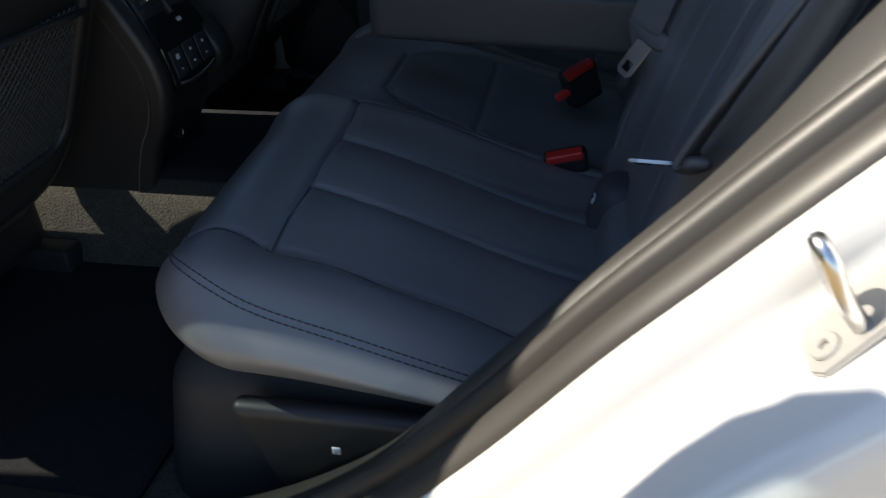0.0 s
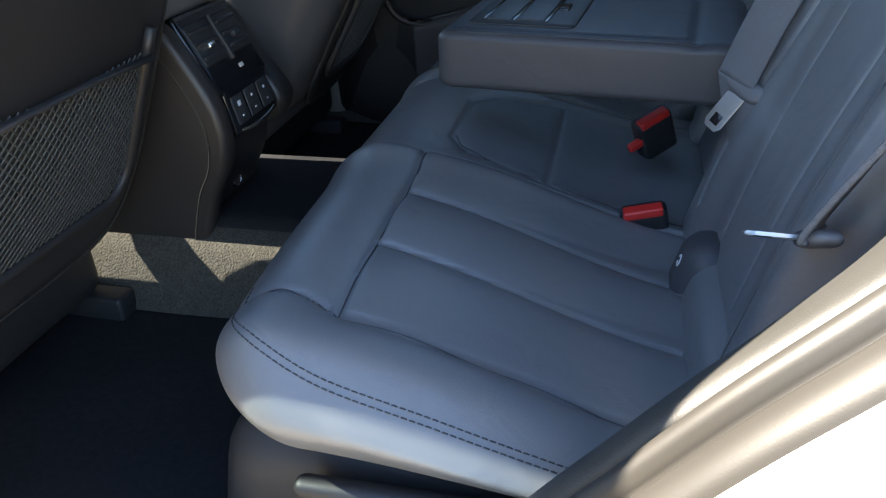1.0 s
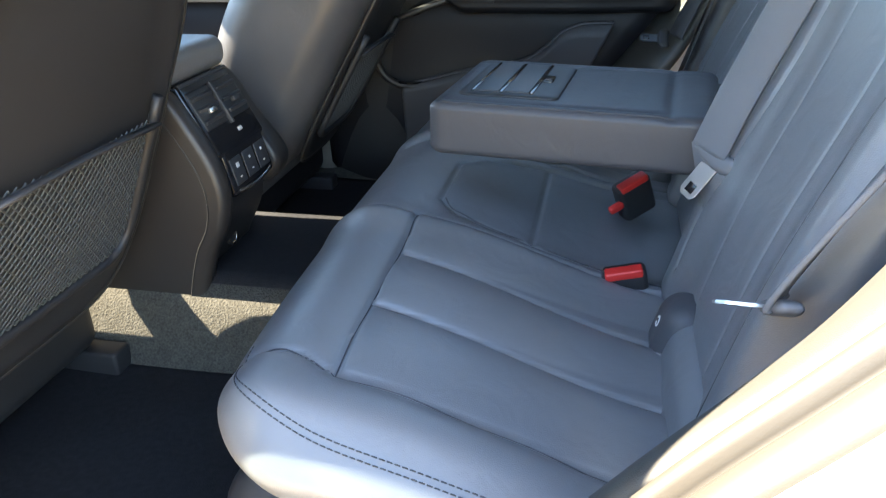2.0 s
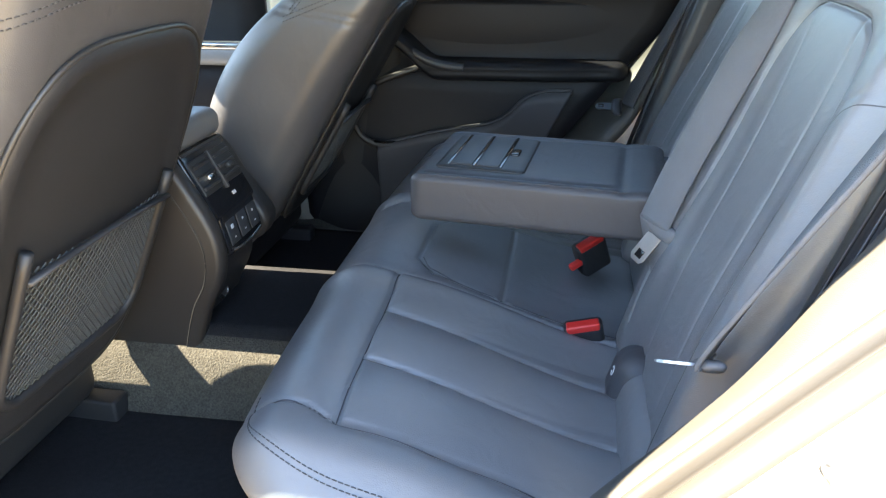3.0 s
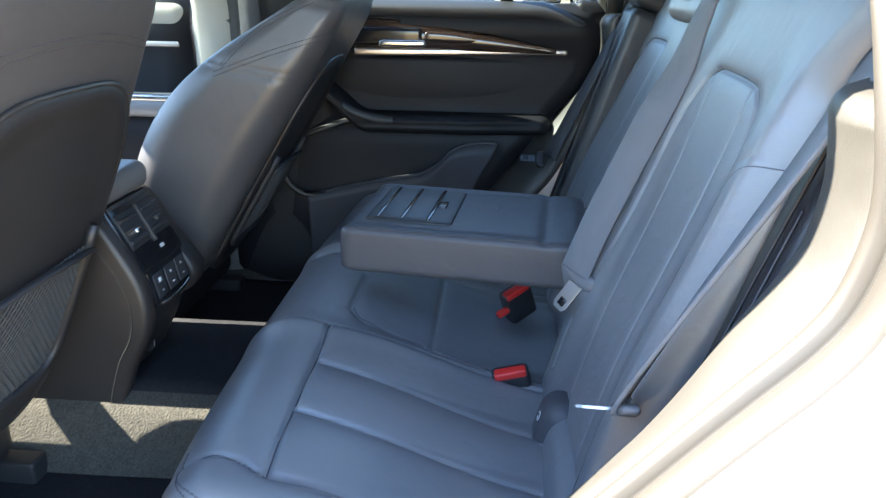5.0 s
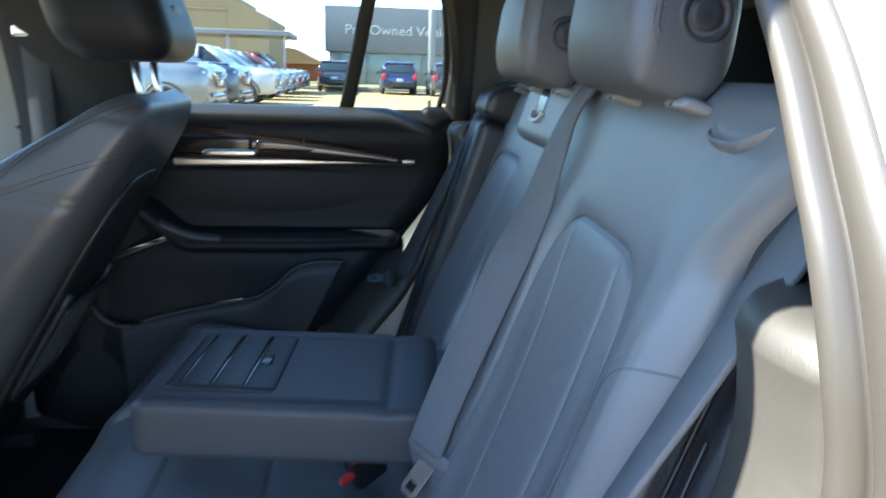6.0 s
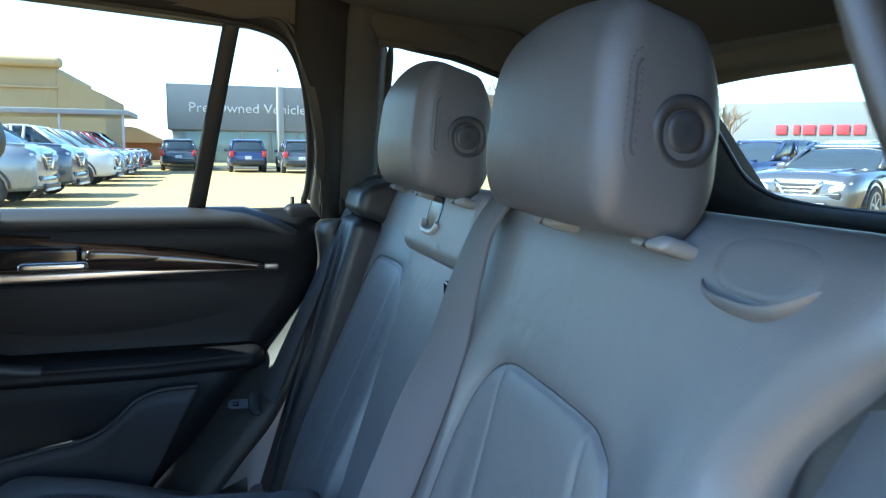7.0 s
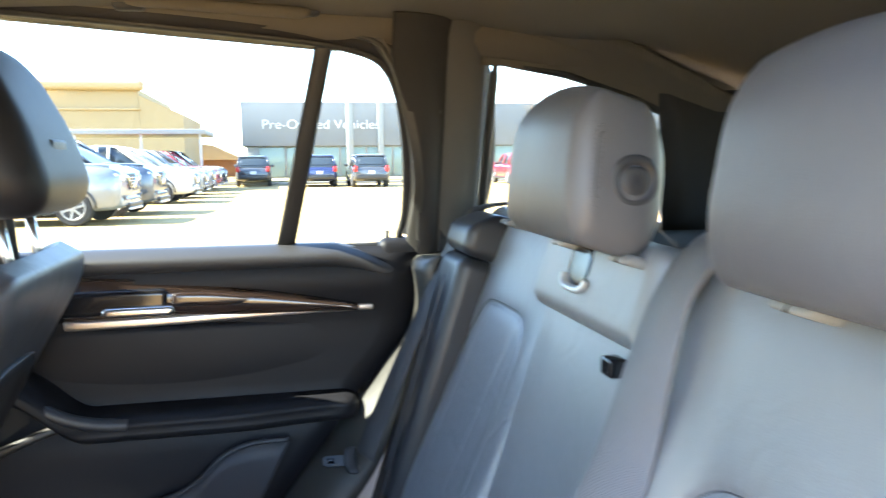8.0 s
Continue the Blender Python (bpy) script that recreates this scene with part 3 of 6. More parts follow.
# outer skins
part("rocker_panel", box(-1.7, -0.1, -0.83, -0.70, 0.22, 0.43, 0.03, 3), WHITE_PAINT, shell)
part("rocker_panel", box(-1.7, 0.2, 0.70, 0.83, 0.22, 0.43, 0.03, 3), WHITE_PAINT, shell)
part("underbody", box(-1.75, 1.2, -0.70, 0.70, 0.20, 0.33, 0.03, 2), BLACK_RUBBER, shell)
for s in (-1, 1):
    part("quarter_panel", sheet(lambda u, v, s=s: (0.30 + 0.85 * u, s * (0.875 - 0.03 * v - 0.10 * u * u), 0.62 + 0.50 * v), 8, 6, 0.02), WHITE_PAINT, shell)
    part("hood_side", sheet(lambda u, v, s=s: (-2.9 + 1.25 * u, s * (0.84 - 0.10 * (1 - u) ** 2), 0.55 + 0.45 * v), 8, 5, 0.02), WHITE_PAINT, shell)
part("hood", sheet(lambda u, v: (-2.9 + 1.2 * u, -0.76 + 1.52 * v, 0.90 + 0.12 * u - 0.06 * abs(2 * v - 1) ** 4 - 0.08 * (1 - u) ** 4), 10, 10, 0.02), WHITE_PAINT, shell)
part("tail_skin", sheet(lambda u, v: (1.10 + 0.10 * math.sin(math.pi * v), -0.80 + 1.6 * u, 0.35 + 0.75 * v), 8, 8, 0.02), WHITE_PAINT, shell)
for x in (-2.3, 0.62):
    for s in (-1, 1):
        wheel = part("wheel", disc((x, s * 0.62, 0.36), (0, s, 0), 0.36, 0.22, 40, 0.0, 0.12), BLACK_RUBBER, shell, "black tyre")
        part("rim", disc((x, s * 0.835, 0.36), (0, s, 0), 0.23, 0.012, 32, 0.05, 0.3), CHROME, wheel, "silver alloy rim")

# side trim between the backrests, the cushion and the door seals
TRIM_EDGE = spline([(-0.40, 0, 0.455), (-0.29, 0, 0.505), (-0.185, 0, 0.58), (-0.110, 0, 0.668), (-0.044, 0, 0.750), (0.000, 0, 0.798), (0.032, 0, 0.830), (0.067, 0, 0.867), (0.098, 0, 0.902), (0.128, 0, 0.936), (0.148, 0, 0.970), (0.156, 0, 1.015), (0.154, 0, 1.050), (0.150, 0, 1.072)], 5)


def trim_row(i, s, u):
    """A point of the panel: i runs up along the seal, u from the backrest outwards to the seal."""
    o = TRIM_EDGE[i]
    t = TRIM_EDGE[min(i + 1, len(TRIM_EDGE) - 1)] - TRIM_EDGE[max(i - 1, 0)]
    n = Vector((t.z, 0, -t.x)).normalized()
    deep = 0.066 * (1 - float(sm(0.76, 0.96, np.array([o.z]))[0])) + 0.004
    edge = 0.007 * max(0.0, (u - 0.86) / 0.14) ** 2
    lip = 0.016 * max(0.0, (0.10 - u) / 0.10) ** 2
    p = o + n * (deep * (1 - u) ** 1.3 - 0.010 * math.sin(math.pi * u) ** 0.8 + edge + lip + 0.006)
    inner = 0.574 + 0.011 * float(sm(0.84, 0.95, np.array([o.z]))[0])
    return Vector((p.x, s * (inner + (0.683 - inner) * u), p.z))


for s in (-1, 1):
    nu, rows, verts = 20, len(TRIM_EDGE), []
    for i in range(rows):
        verts += [trim_row(i, s, a / nu) for a in range(nu + 1)]
    # the top rolls over and runs back as a shelf
    for dx, dz in ((0.003, 0.010), (0.009, 0.016), (0.018, 0.019), (0.045, 0.019), (0.075, 0.016), (0.11, 0.010)):
        for a in range(nu + 1):
            q = trim_row(rows - 1, s, a / nu)
            verts.append(q + Vector((dx, 0, dz)))
    total = rows + 6
    faces = [[i * (nu + 1) + a, i * (nu + 1) + a + 1, (i + 1) * (nu + 1) + a + 1, (i + 1) * (nu + 1) + a] for i in range(total - 1) for a in range(nu)]
    b = thing("side_trim", (0.05, s * 0.63, 0.55), "black grained side trim between backrest and door seal" if s < 0 else "black grained side trim beside the closed door", "side trim", "side trims")
    me_ = mesh_from(verts, faces)
    part("panel", solid(me_, 0.004), BOLSTER, b)
    part("sill_side_trim", sheet(lambda u, v, s=s: (-0.46 + 0.47 * u, s * (0.655 + 0.03 * v - 0.03 * math.sin(math.pi * u)), 0.40 + 0.02 * v + 0.16 * v * u), 10, 6, 0.01), PLASTIC, shell)


# ---- rear seats ----
cush = thing("rear_seat_cushion", (-0.2, 0, 0.56), "black leather rear bench cushion with stitched panels", "seat cushion")
half_lines = [
    [(-0.305, -0.510), (-0.311, -0.378), (-0.313, -0.255), (-0.315, -0.150)],
    [(-0.305, -0.510), (-0.15, -0.519), (0.03, -0.530)],
    [(-0.311, -0.378), (-0.15, -0.395), (0.03, -0.413)],
    [(-0.313, -0.255), (-0.15, -0.277), (0.03, -0.300)],
    [(-0.40, -0.140), (-0.315, -0.150), (-0.15, -0.168), (0.03, -0.185)],
    [(-0.305, -0.510), (-0.345, -0.490), (-0.39, -0.487), (-0.45, -0.51)],
]
CUSH_LINES = half_lines + [[(x, -y) for x, y in l] for l in half_lines]
MID_LINES = [[(-0.30, -0.02), (-0.30, -0.075), (-0.27, -0.115), (-0.17, -0.145), (0.03, -0.16)], [(-0.30, -0.02), (-0.30, 0.075), (-0.27, 0.115), (-0.17, 0.145), (0.03, 0.16)], [(-0.165, -0.145), (-0.165, 0.145)]]


def cushion_shape(p):
    x, y, z = p[:, 0].copy(), p[:, 1].copy(), p[:, 2].copy()
    up = sm(-0.02, 0.045, z)
    X = x - 0.188
    # plan: the front bows a little, the corners are full
    X = X + 0.030 * (np.abs(y) / 0.6) ** 3 * sm(0.0, -0.25, x)
    # the top falls to the rear, the front roll and the outer edge are raised
    top = 0.672 - 0.085 * sm(-0.34, 0.04, X) - 0.004
    roll = 0.012 * np.exp(-((X + 0.375) / 0.045) ** 2)
    side = 0.012 * np.exp(-((np.abs(y) - 0.555) / 0.035) ** 2) * sm(0.05, -0.2, X)
    ridge = 0.010 * np.exp(-((np.abs(y) - 0.17) / 0.03) ** 2)
    Z = 0.565 + (z + 0.055) / 0.11 * (top - 0.565) + up * (roll + side + ridge)
    puff = np.zeros_like(X)
    ridges = [-0.512, -0.385, -0.262, -0.155]
    for a, b in zip(ridges[:-1], ridges[1:]):
        w = np.clip((-np.abs(y) - a) / (b - a), 0, 1)
        puff += np.where((-np.abs(y) > a) & (-np.abs(y) < b) & (X > -0.31), 0.006 * np.sin(np.pi * w), 0)
    Z = Z + up * (puff - groove(X, y, CUSH_LINES, 0.0055, 0.0032) - groove(X, y, MID_LINES, 0.0035, 0.003))
    # under the edge the cushion draws in
    low = sm(0.02, -0.055, z)
    X = X + low * 0.035 * sm(0.0, -0.25, x)
    y = y * (1 - low * 0.035)
    return np.stack([X, y, Z], 1)


cush_top = part("cushion", soft((0.25, 0.618, 0.055), (0.10, 0.115, 0.05), (110, 300, 2), 16, cushion_shape), LEATHER, cush)


part("plinth", soft((0.24, 0.60, 0.10), 0.05, (4, 10, 2), 4, lambda p: np.stack([p[:, 0] - 0.175 - 0.02 * sm(0.1, -0.1, p[:, 2]), p[:, 1] * (1 - 0.04 * sm(-0.1, 0.1, p[:, 2])), p[:, 2] + 0.475], 1)), SOFT_TRIM, cush)
side_cov = part("side_cover", soft((0.10, 0.012, 0.085), 0.011, (3, 1, 3), 3, lambda p: np.stack([p[:, 0] - 0.20 - 0.25 * p[:, 2], p[:, 1] - 0.598 - 0.10 * p[:, 2], p[:, 2] + 0.485], 1)), PLASTIC, cush, "black plastic hinge cover")
part("cover_ridge", soft((0.006, 0.010, 0.06), 0.005, (1, 1, 3), 3, lambda p: np.stack([p[:, 0] - 0.16 + 0.3 * p[:, 2], p[:, 1] - 0.612 - 0.10 * p[:, 2], p[:, 2] + 0.515], 1)), PLASTIC, side_cov)
part("release_mark", soft((0.004, 0.001, 0.004), 0.0009, (1, 1, 1), 1, lambda p: p + np.array((-0.222, -0.622, 0.535))), WHITE_MARK, cush, "small white pictogram")


def backrest_map(bx, bz, cy, angle):
    sa, ca = math.sin(radians(angle)), math.cos(radians(angle))

    def f(u, v, w):
        return np.stack([bx + v * sa - w * ca, cy + u, bz + v * ca + w * sa], 1)
    return f


def make_backrest(name, label, cy, half_w, mirror, bx=0.011, angle=17.6, height=0.657):
    ob = thing(name, (bx + 0.06, cy, 0.58), label, "backrest", "rear backrests")
    to = backrest_map(bx, 0.575, cy, angle)
    k = mirror
    panel = [(q.x, q.y) for q in spline([(-0.140, 0.06, 0), (-0.137, 0.28, 0), (-0.116, 0.41, 0), (-0.091, 0.487, 0), (-0.074, 0.506, 0), (-0.050, 0.514, 0), (0.020, 0.517, 0), (0.080, 0.514, 0), (0.112, 0.484, 0), (0.125, 0.42, 0), (0.127, 0.30, 0), (0.138, 0.21, 0), (0.156, 0.12, 0), (0.156, 0.06, 0)], 4)]
    creases = [[(-0.192, 0.463), (-0.160, 0.449), (-0.142, 0.431), (-0.139, 0.38), (-0.137, 0.28)], [(0.200, 0.425), (0.172, 0.405), (0.150, 0.375), (0.146, 0.30)], [(0.079, 0.513), (0.061, 0.413), (0.053, 0.30), (0.050, 0.06)], [(-0.056, 0.510), (-0.062, 0.47), (-0.068, 0.30), (-0.070, 0.06)]]

    def shape(p):
        u, v, w = p[:, 1] * 1.0, p[:, 2] + height / 2, p[:, 0] * -1.0
        front = sm(-0.02, 0.04, w)
        uu = u * k
        bulge = 0.013 * sm(0.09, 0.165, np.abs(uu)) * sm(0.62, 0.42, v) * sm(half_w, half_w - 0.03, np.abs(uu))
        belly = 0.010 * np.exp(-((v - 0.20) / 0.14) ** 2)
        inside = sm(0.525, 0.49, v + 0.1 * np.abs(uu)) * sm(0.15, 0.11, np.abs(uu) + 0.06 * sm(0.25, 0.5, v))
        w2 = w + front * (bulge + belly + 0.001 * inside - groove(uu, v, [panel], 0.0030, 0.0026) - groove(uu, v, creases, 0.0011, 0.0024))
        w2 = w2 - front * 0.004 * sm(0.60, 0.65, v)
        wing = 0.054 * sm(0.52, 0.635, v) - 0.029
        return to(u - k * wing * sm(0.08, 0.21, -uu), v, w2 - 0.075)
    pad = part("cushion", soft((0.075, half_w, height / 2), (0.026, 0.034, 0.024), (2, 190, 260), 8, shape), LEATHER, ob)
    for j, ln in enumerate([panel, creases[0]]):
        run = [tuple(to(np.array([u * k]), np.array([v]), np.array([0.05]))[0]) for u, v in ln]
        run = drape(pad.data, run, (1, 0, -0.3), 2 if j == 0 else 12, -0.0003)
        part("seam", tube(run, 0.0009 if j == 0 else 0.0006, 6), STITCH, ob)
    return ob, to, pad.data


near_back, near_to, near_mesh = make_backrest("folding_rear_bench", "black leather outer rear backrest with stitched panel", -0.340, 0.215, 1)
far_back, far_to, far_mesh = make_backrest("folding_rear_bench", "black leather outer rear backrest, leaning further back", 0.340, 0.215, -1, 0.035, 20.5)


BOLSTER_SEAMS = [[(q.x, q.y) for q in spline(line, 6)] for line in ([(-0.010, 0.10, 0), (-0.006, 0.36, 0), (0.004, 0.53, 0)], [(0.010, 0.20, 0), (0.012, 0.34, 0), (0.013, 0.44, 0)])]


def side_bolster(to, k, label, cu, half, back, tall=0.285, cap=True):
    """The narrow fixed pad between a backrest and the side trim, with its own top pad."""
    ob = thing("side_bolster", Vector(to(np.array([k * -cu]), np.array([0.0]), np.array([-0.05]))[0]), label, "bolster", "side bolsters")

    def lower(p):
        u, v, w = p[:, 1], p[:, 2] + tall, -p[:, 0]
        g = groove(u, v, BOLSTER_SEAMS, 0.0022, 0.0022)
        return to(-k * (cu + u), v, w - back - g * sm(0.0, 0.04, w))
    part("pad", soft((0.050, half, tall), (0.022, 0.018, 0.02), (2, 26, 90), 6, lower), BLACK_LEATHER, ob)
    for line in BOLSTER_SEAMS:
        part("seam", tube([Vector(to(np.array([-k * (cu + u)]), np.array([v]), np.array([0.0495 - back]))[0]) for u, v in line], 0.0009, 6), HEAD_THREAD, ob, "fine grey seam")
    if not cap:
        return

    def upper(p):
        u, v, w = p[:, 1], p[:, 2] + 0.607, -p[:, 0]
        return to(-k * (cu + u), v, w - back - 0.004 - 0.028 * sm(0.0, 0.035, p[:, 2]))
    part("top_pad", soft((0.056, half + 0.003, 0.036), (0.020, 0.012, 0.018), (4, 6, 4), 7, upper), BLACK_LEATHER, ob, "rounded black leather top")


side_bolster(near_to, 1, "black leather side bolster beside the near backrest", 0.216, 0.034, 0.068, 0.305, False)
side_bolster(backrest_map(0.011, 0.575, 0.340, 17.6), -1, "black leather side bolster ahead of the leaning backrest", 0.166, 0.062, 0.052)


def at(to, u, v, w):
    return Vector(to(np.array([u]), np.array([v]), np.array([w]))[0])


def release_handle(ob, to, k, me):
    """A shallow scoop in the backrest's top edge with a curved lip below it."""
    scoop = part("release_handle", laid_patch(me, to, k * -0.154, 0.628, 0.038, 0.017, 0.0012), LEATHER, ob, "dark scoop of the backrest release")
    lip = []
    for u, v, w in [(-0.112, 0.620, 0.000), (-0.118, 0.612, 0.005), (-0.134, 0.6075, 0.0085), (-0.160, 0.6065, 0.009), (-0.174, 0.610, 0.0085), (-0.186, 0.618, 0.005), (-0.194, 0.627, 0.000)]:
        lip.append(tuple(at(to, k * u, v, w)))
    path = spline(lip, 6)
    verts, faces, n = [], [], 10
    up, out = Vector(to(np.zeros(1), np.ones(1), np.zeros(1))[0]) - Vector(to(np.zeros(1), np.zeros(1), np.zeros(1))[0]), Vector(to(np.zeros(1), np.zeros(1), np.ones(1))[0]) - Vector(to(np.zeros(1), np.zeros(1), np.zeros(1))[0])
    for i, p in enumerate(path):
        q = i / (len(path) - 1)
        size = max(0.15, math.sin(math.pi * q) ** 0.5)
        for j in range(n):
            w = 2 * math.pi * j / n
            verts.append(p + up * (0.0036 * size * math.cos(w)) + out * (0.0036 * size * math.sin(w) + 0.003 * size * math.cos(w)) - out * 0.0062)
    for i in range(len(path) - 1):
        for j in range(n):
            faces.append([i * n + j, i * n + (j + 1) % n, (i + 1) * n + (j + 1) % n, (i + 1) * n + j])
    part("lever_lip", mesh_from(verts, faces), LEATHER, scoop, "grey curved lever lip")


release_handle(near_back, near_to, 1, near_mesh)
release_handle(far_back, far_to, -1, far_mesh)

# the narrow middle backrest: only its upper part stands, the lower folds out as the armrest
mid = thing("middle_backrest", (0.2, 0, 1.1), "narrow black leather middle backrest with a release latch", "backrest")
mid_to = backrest_map(0.011, 0.575, 0.0, 17.6)
upper_pad = part("upper_pad", soft((0.045, 0.122, 0.044), (0.018, 0.018, 0.016), (3, 16, 6), 6, lambda p: mid_to(p[:, 1], p[:, 2] + 0.604, -p[:, 0] - 0.042)), LEATHER, mid)
part("recess_back", soft((0.02, 0.128, 0.28), 0.012, (1, 4, 8), 3, lambda p: mid_to(p[:, 1], p[:, 2] + 0.30, -p[:, 0] - 0.040)), LEATHER, mid, "smooth back of the armrest recess")
part("fold_stop", soft((0.008, 0.010, 0.008), 0.003, (2, 2, 2), 4, lambda p: p + np.array((0.186, -0.076, 1.088))), GLOSS_BLACK, mid, "small black catch under the pad")
latch = part("latch", laid_patch(upper_pad.data, mid_to, 0.014, 0.614, 0.026, 0.024, 0.0012), GLOSS_BLACK, mid, "gloss black latch recess")
lip_line = [tuple(at(mid_to, 0.014 + u, v, 0.05)) for u, v in [(0.026, 0.600), (0.0225, 0.593), (0.015, 0.5895), (0.0, 0.5885), (-0.015, 0.5895), (-0.0225, 0.593), (-0.026, 0.600)]]
part("latch_lip", tube(drape(upper_pad.data, lip_line, (1, 0, -0.3), 5, 0.0012), 0.0050, 10, flat=0.7), SATIN, latch, "pale satin metal lip")


def headrest(parent_to, parent, cu, k, label, high=0.0, fwd=0.040):
    """A headrest on its two posts. k: the side that carries the fold button (-1 or 1)."""
    v0 = 0.6925 + high
    half, rad = np.array((0.044, 0.089, 0.064)), np.array((0.025, 0.0155, 0.046))

    def bend(p):
        return parent_to(cu + p[:, 1] * (1 - 0.10 * sm(-0.07, 0.07, p[:, 2])), p[:, 2] + v0 - 0.012 * (p[:, 1] / 0.1) ** 2 * sm(0, 0.07, p[:, 2]),
                         -p[:, 0] * (1 - 0.12 * sm(0.0, 0.07, p[:, 2])) - 0.010 + fwd + 0.018 * sm(-0.07, 0.07, p[:, 2]) - 0.84 * p[:, 1] ** 2 * sm(0.0, -0.05, p[:, 0]))
    head = part("headrest", soft(half, rad, (6, 34, 16), 9, bend), LEATHER_HR, parent, label)
    for sgn in (-1, 1):
        part("post", tube([at(parent_to, cu + sgn * 0.070, v0 - 0.075, -0.012), at(parent_to, cu + sgn * 0.070, v0 - 0.04, -0.012 + fwd * 0.6)], 0.005, 10), CHROME, head, "chrome post")
        part("collar", soft((0.013, 0.017, 0.0046), 0.0042, (1, 2, 1), 5, lambda p: parent_to(cu - 0.006 + sgn * 0.067 + p[:, 1], p[:, 2] + 0.6285 + high, -p[:, 0] + 0.006 - 0.5 * p[:, 2])), COLLAR, head, "grey plastic post collar")
        part("collar_split", soft((0.0134, 0.0006, 0.0048), 0.0005, (1, 1, 1), 2, lambda p: parent_to(cu - 0.006 + sgn * 0.067 + p[:, 1], p[:, 2] + 0.6285 + high, -p[:, 0] + 0.006 - 0.5 * p[:, 2])), BLACK_RUBBER, head)
        # two rows of stitches beside the seam on the front edge, down to the underside and over the top
        for b, mat, name in ((70, HEAD_THREAD, "stitching"), (80, STITCH, "seam_welt"), (89, HEAD_THREAD, "stitching")):
            cb, sb = math.cos(radians(b)), math.sin(radians(b))
            ways = [(-math.cos(w), 0, math.sin(w)) for w in np.linspace(-1.5, 0, 9)] + [(-math.cos(w), 0, math.sin(w)) for w in np.linspace(0, 1.55, 9)]
            run = []
            for i, d in enumerate(ways):
                dv = Vector(d).normalized()
                q = np.array((-(half[0] - rad[0]), sgn * (half[1] - rad[1]), (half[2] - rad[2]) * (1 if i > 8 else -1)))
                run.append(q + rad * np.array((dv.x * cb, sgn * sb, dv.z * cb)) * 1.006)
            line = [Vector(v) for v in bend(np.array([list(v) for v in spline([tuple(r_) for r_ in run], 6)]))]
            part(name, stitches(line, 0.00042, 0.0028, 0.0010) if name == "stitching" else tube(line, 0.0007, 6), mat, head, "dark thread stitching" if name == "stitching" else "")
    edge = cu + k * 0.0858
    c = at(parent_to, edge - k * 0.003, v0 - 0.005, -0.015 + fwd)
    ring = part("fold_button", lathe(c, (0, k, 0), [(0.0204, 0.0), (0.0202, 0.0020), (0.0188, 0.0038), (0.0166, 0.0042), (0.0144, 0.0034), (0.0128, 0.0020), (0.0122, 0.0010)], 40, 1.0, 1.08), BUTTON, head, "dark plastic button ring")
    part("button", lathe(c, (0, k, 0), [(0.0115, 0.0), (0.0113, 0.0030), (0.0102, 0.0042), (0.0078, 0.0046), (0.0, 0.0046)], 32, 1.0, 1.15), BUTTON, ring)
    return head


headrest(near_to, near_back, -0.012, -1, "dark grey leather headrest")
headrest(far_to, far_back, 0.0, 1, "dark grey leather headrest", 0.0, -0.01)
headrest(mid_to, mid, -0.014, -1, "dark grey leather middle headrest", 0.0, 0.045)

# folded-out armrest
arm = thing("armrest_box", (-0.12, 0, 0.70), "folded-down black leather centre armrest with cup holder lid", "armrest")
AM = pose(-0.115, 0.0, 0.776, 0, 1.0, -5)
ARM_LINES = [[(-0.16, -0.112), (0.12, -0.112)], [(-0.16, 0.112), (0.12, 0.112)], [(0.12, -0.13), (0.12, 0.13)]]


def arm_shape(p):
    x, y, z = p[:, 0], p[:, 1], p[:, 2]
    g = groove(x, y, ARM_LINES, 0.003, 0.003) * sm(0.0, 0.03, z)
    q = np.stack([x, y, z - g + 0.006 * sm(0.05, 0.18, x) * 0], 1)
    return placed(AM)(q)


arm_pad = part("pad", soft((0.180, 0.135, 0.036), (0.02, 0.014, 0.012), (60, 50, 4), 6, arm_shape), DIMMED_LEATHER, arm)
lid = part("cup_holder_lid", soft((0.066, 0.094, 0.0035), (0.01, 0.01, 0.0032), (2, 2, 1), 4, lambda p: placed(AM @ pose(-0.085, 0.0, 0.0365))(p)), PLASTIC, arm, "dark plastic cup holder lid")
for x in (-0.048, -0.010, 0.030):
    part("lid_slat_gap", soft((0.0022, 0.086, 0.0012), 0.001, (1, 1, 1), 2, lambda p: placed(AM @ pose(-0.085 + x, 0.0, 0.0402))(p)), GLOSS_BLACK, lid)
for x, w in ((-0.029, 0.0165), (0.010, 0.0175)):
    part("lid_panel", soft((w, 0.084, 0.0015), 0.0014, (1, 1, 1), 2, lambda p: placed(AM @ pose(-0.085 + x, 0.0, 0.0405))(p)), BUTTON, lid)
part("lid_catch", soft((0.007, 0.016, 0.003), 0.0028, (1, 1, 1), 3, lambda p: placed(AM @ pose(-0.085 + 0.040, -0.002, 0.0400))(p)), GLOSS_BLACK, lid)
part("hinge_fold", soft((0.055, 0.112, 0.033), (0.03, 0.02, 0.03), (4, 6, 2), 5, lambda p: placed(AM @ pose(0.205, 0, -0.006))(p)), DIMMED_LEATHER, arm)


# belts
GREY_PLASTIC = material("grey_plastic", (0.12, 0.12, 0.125), 0.45)
SHADED_STEEL = material("shaded_steel", (0.10, 0.10, 0.10), 0.4, metal=0.8)


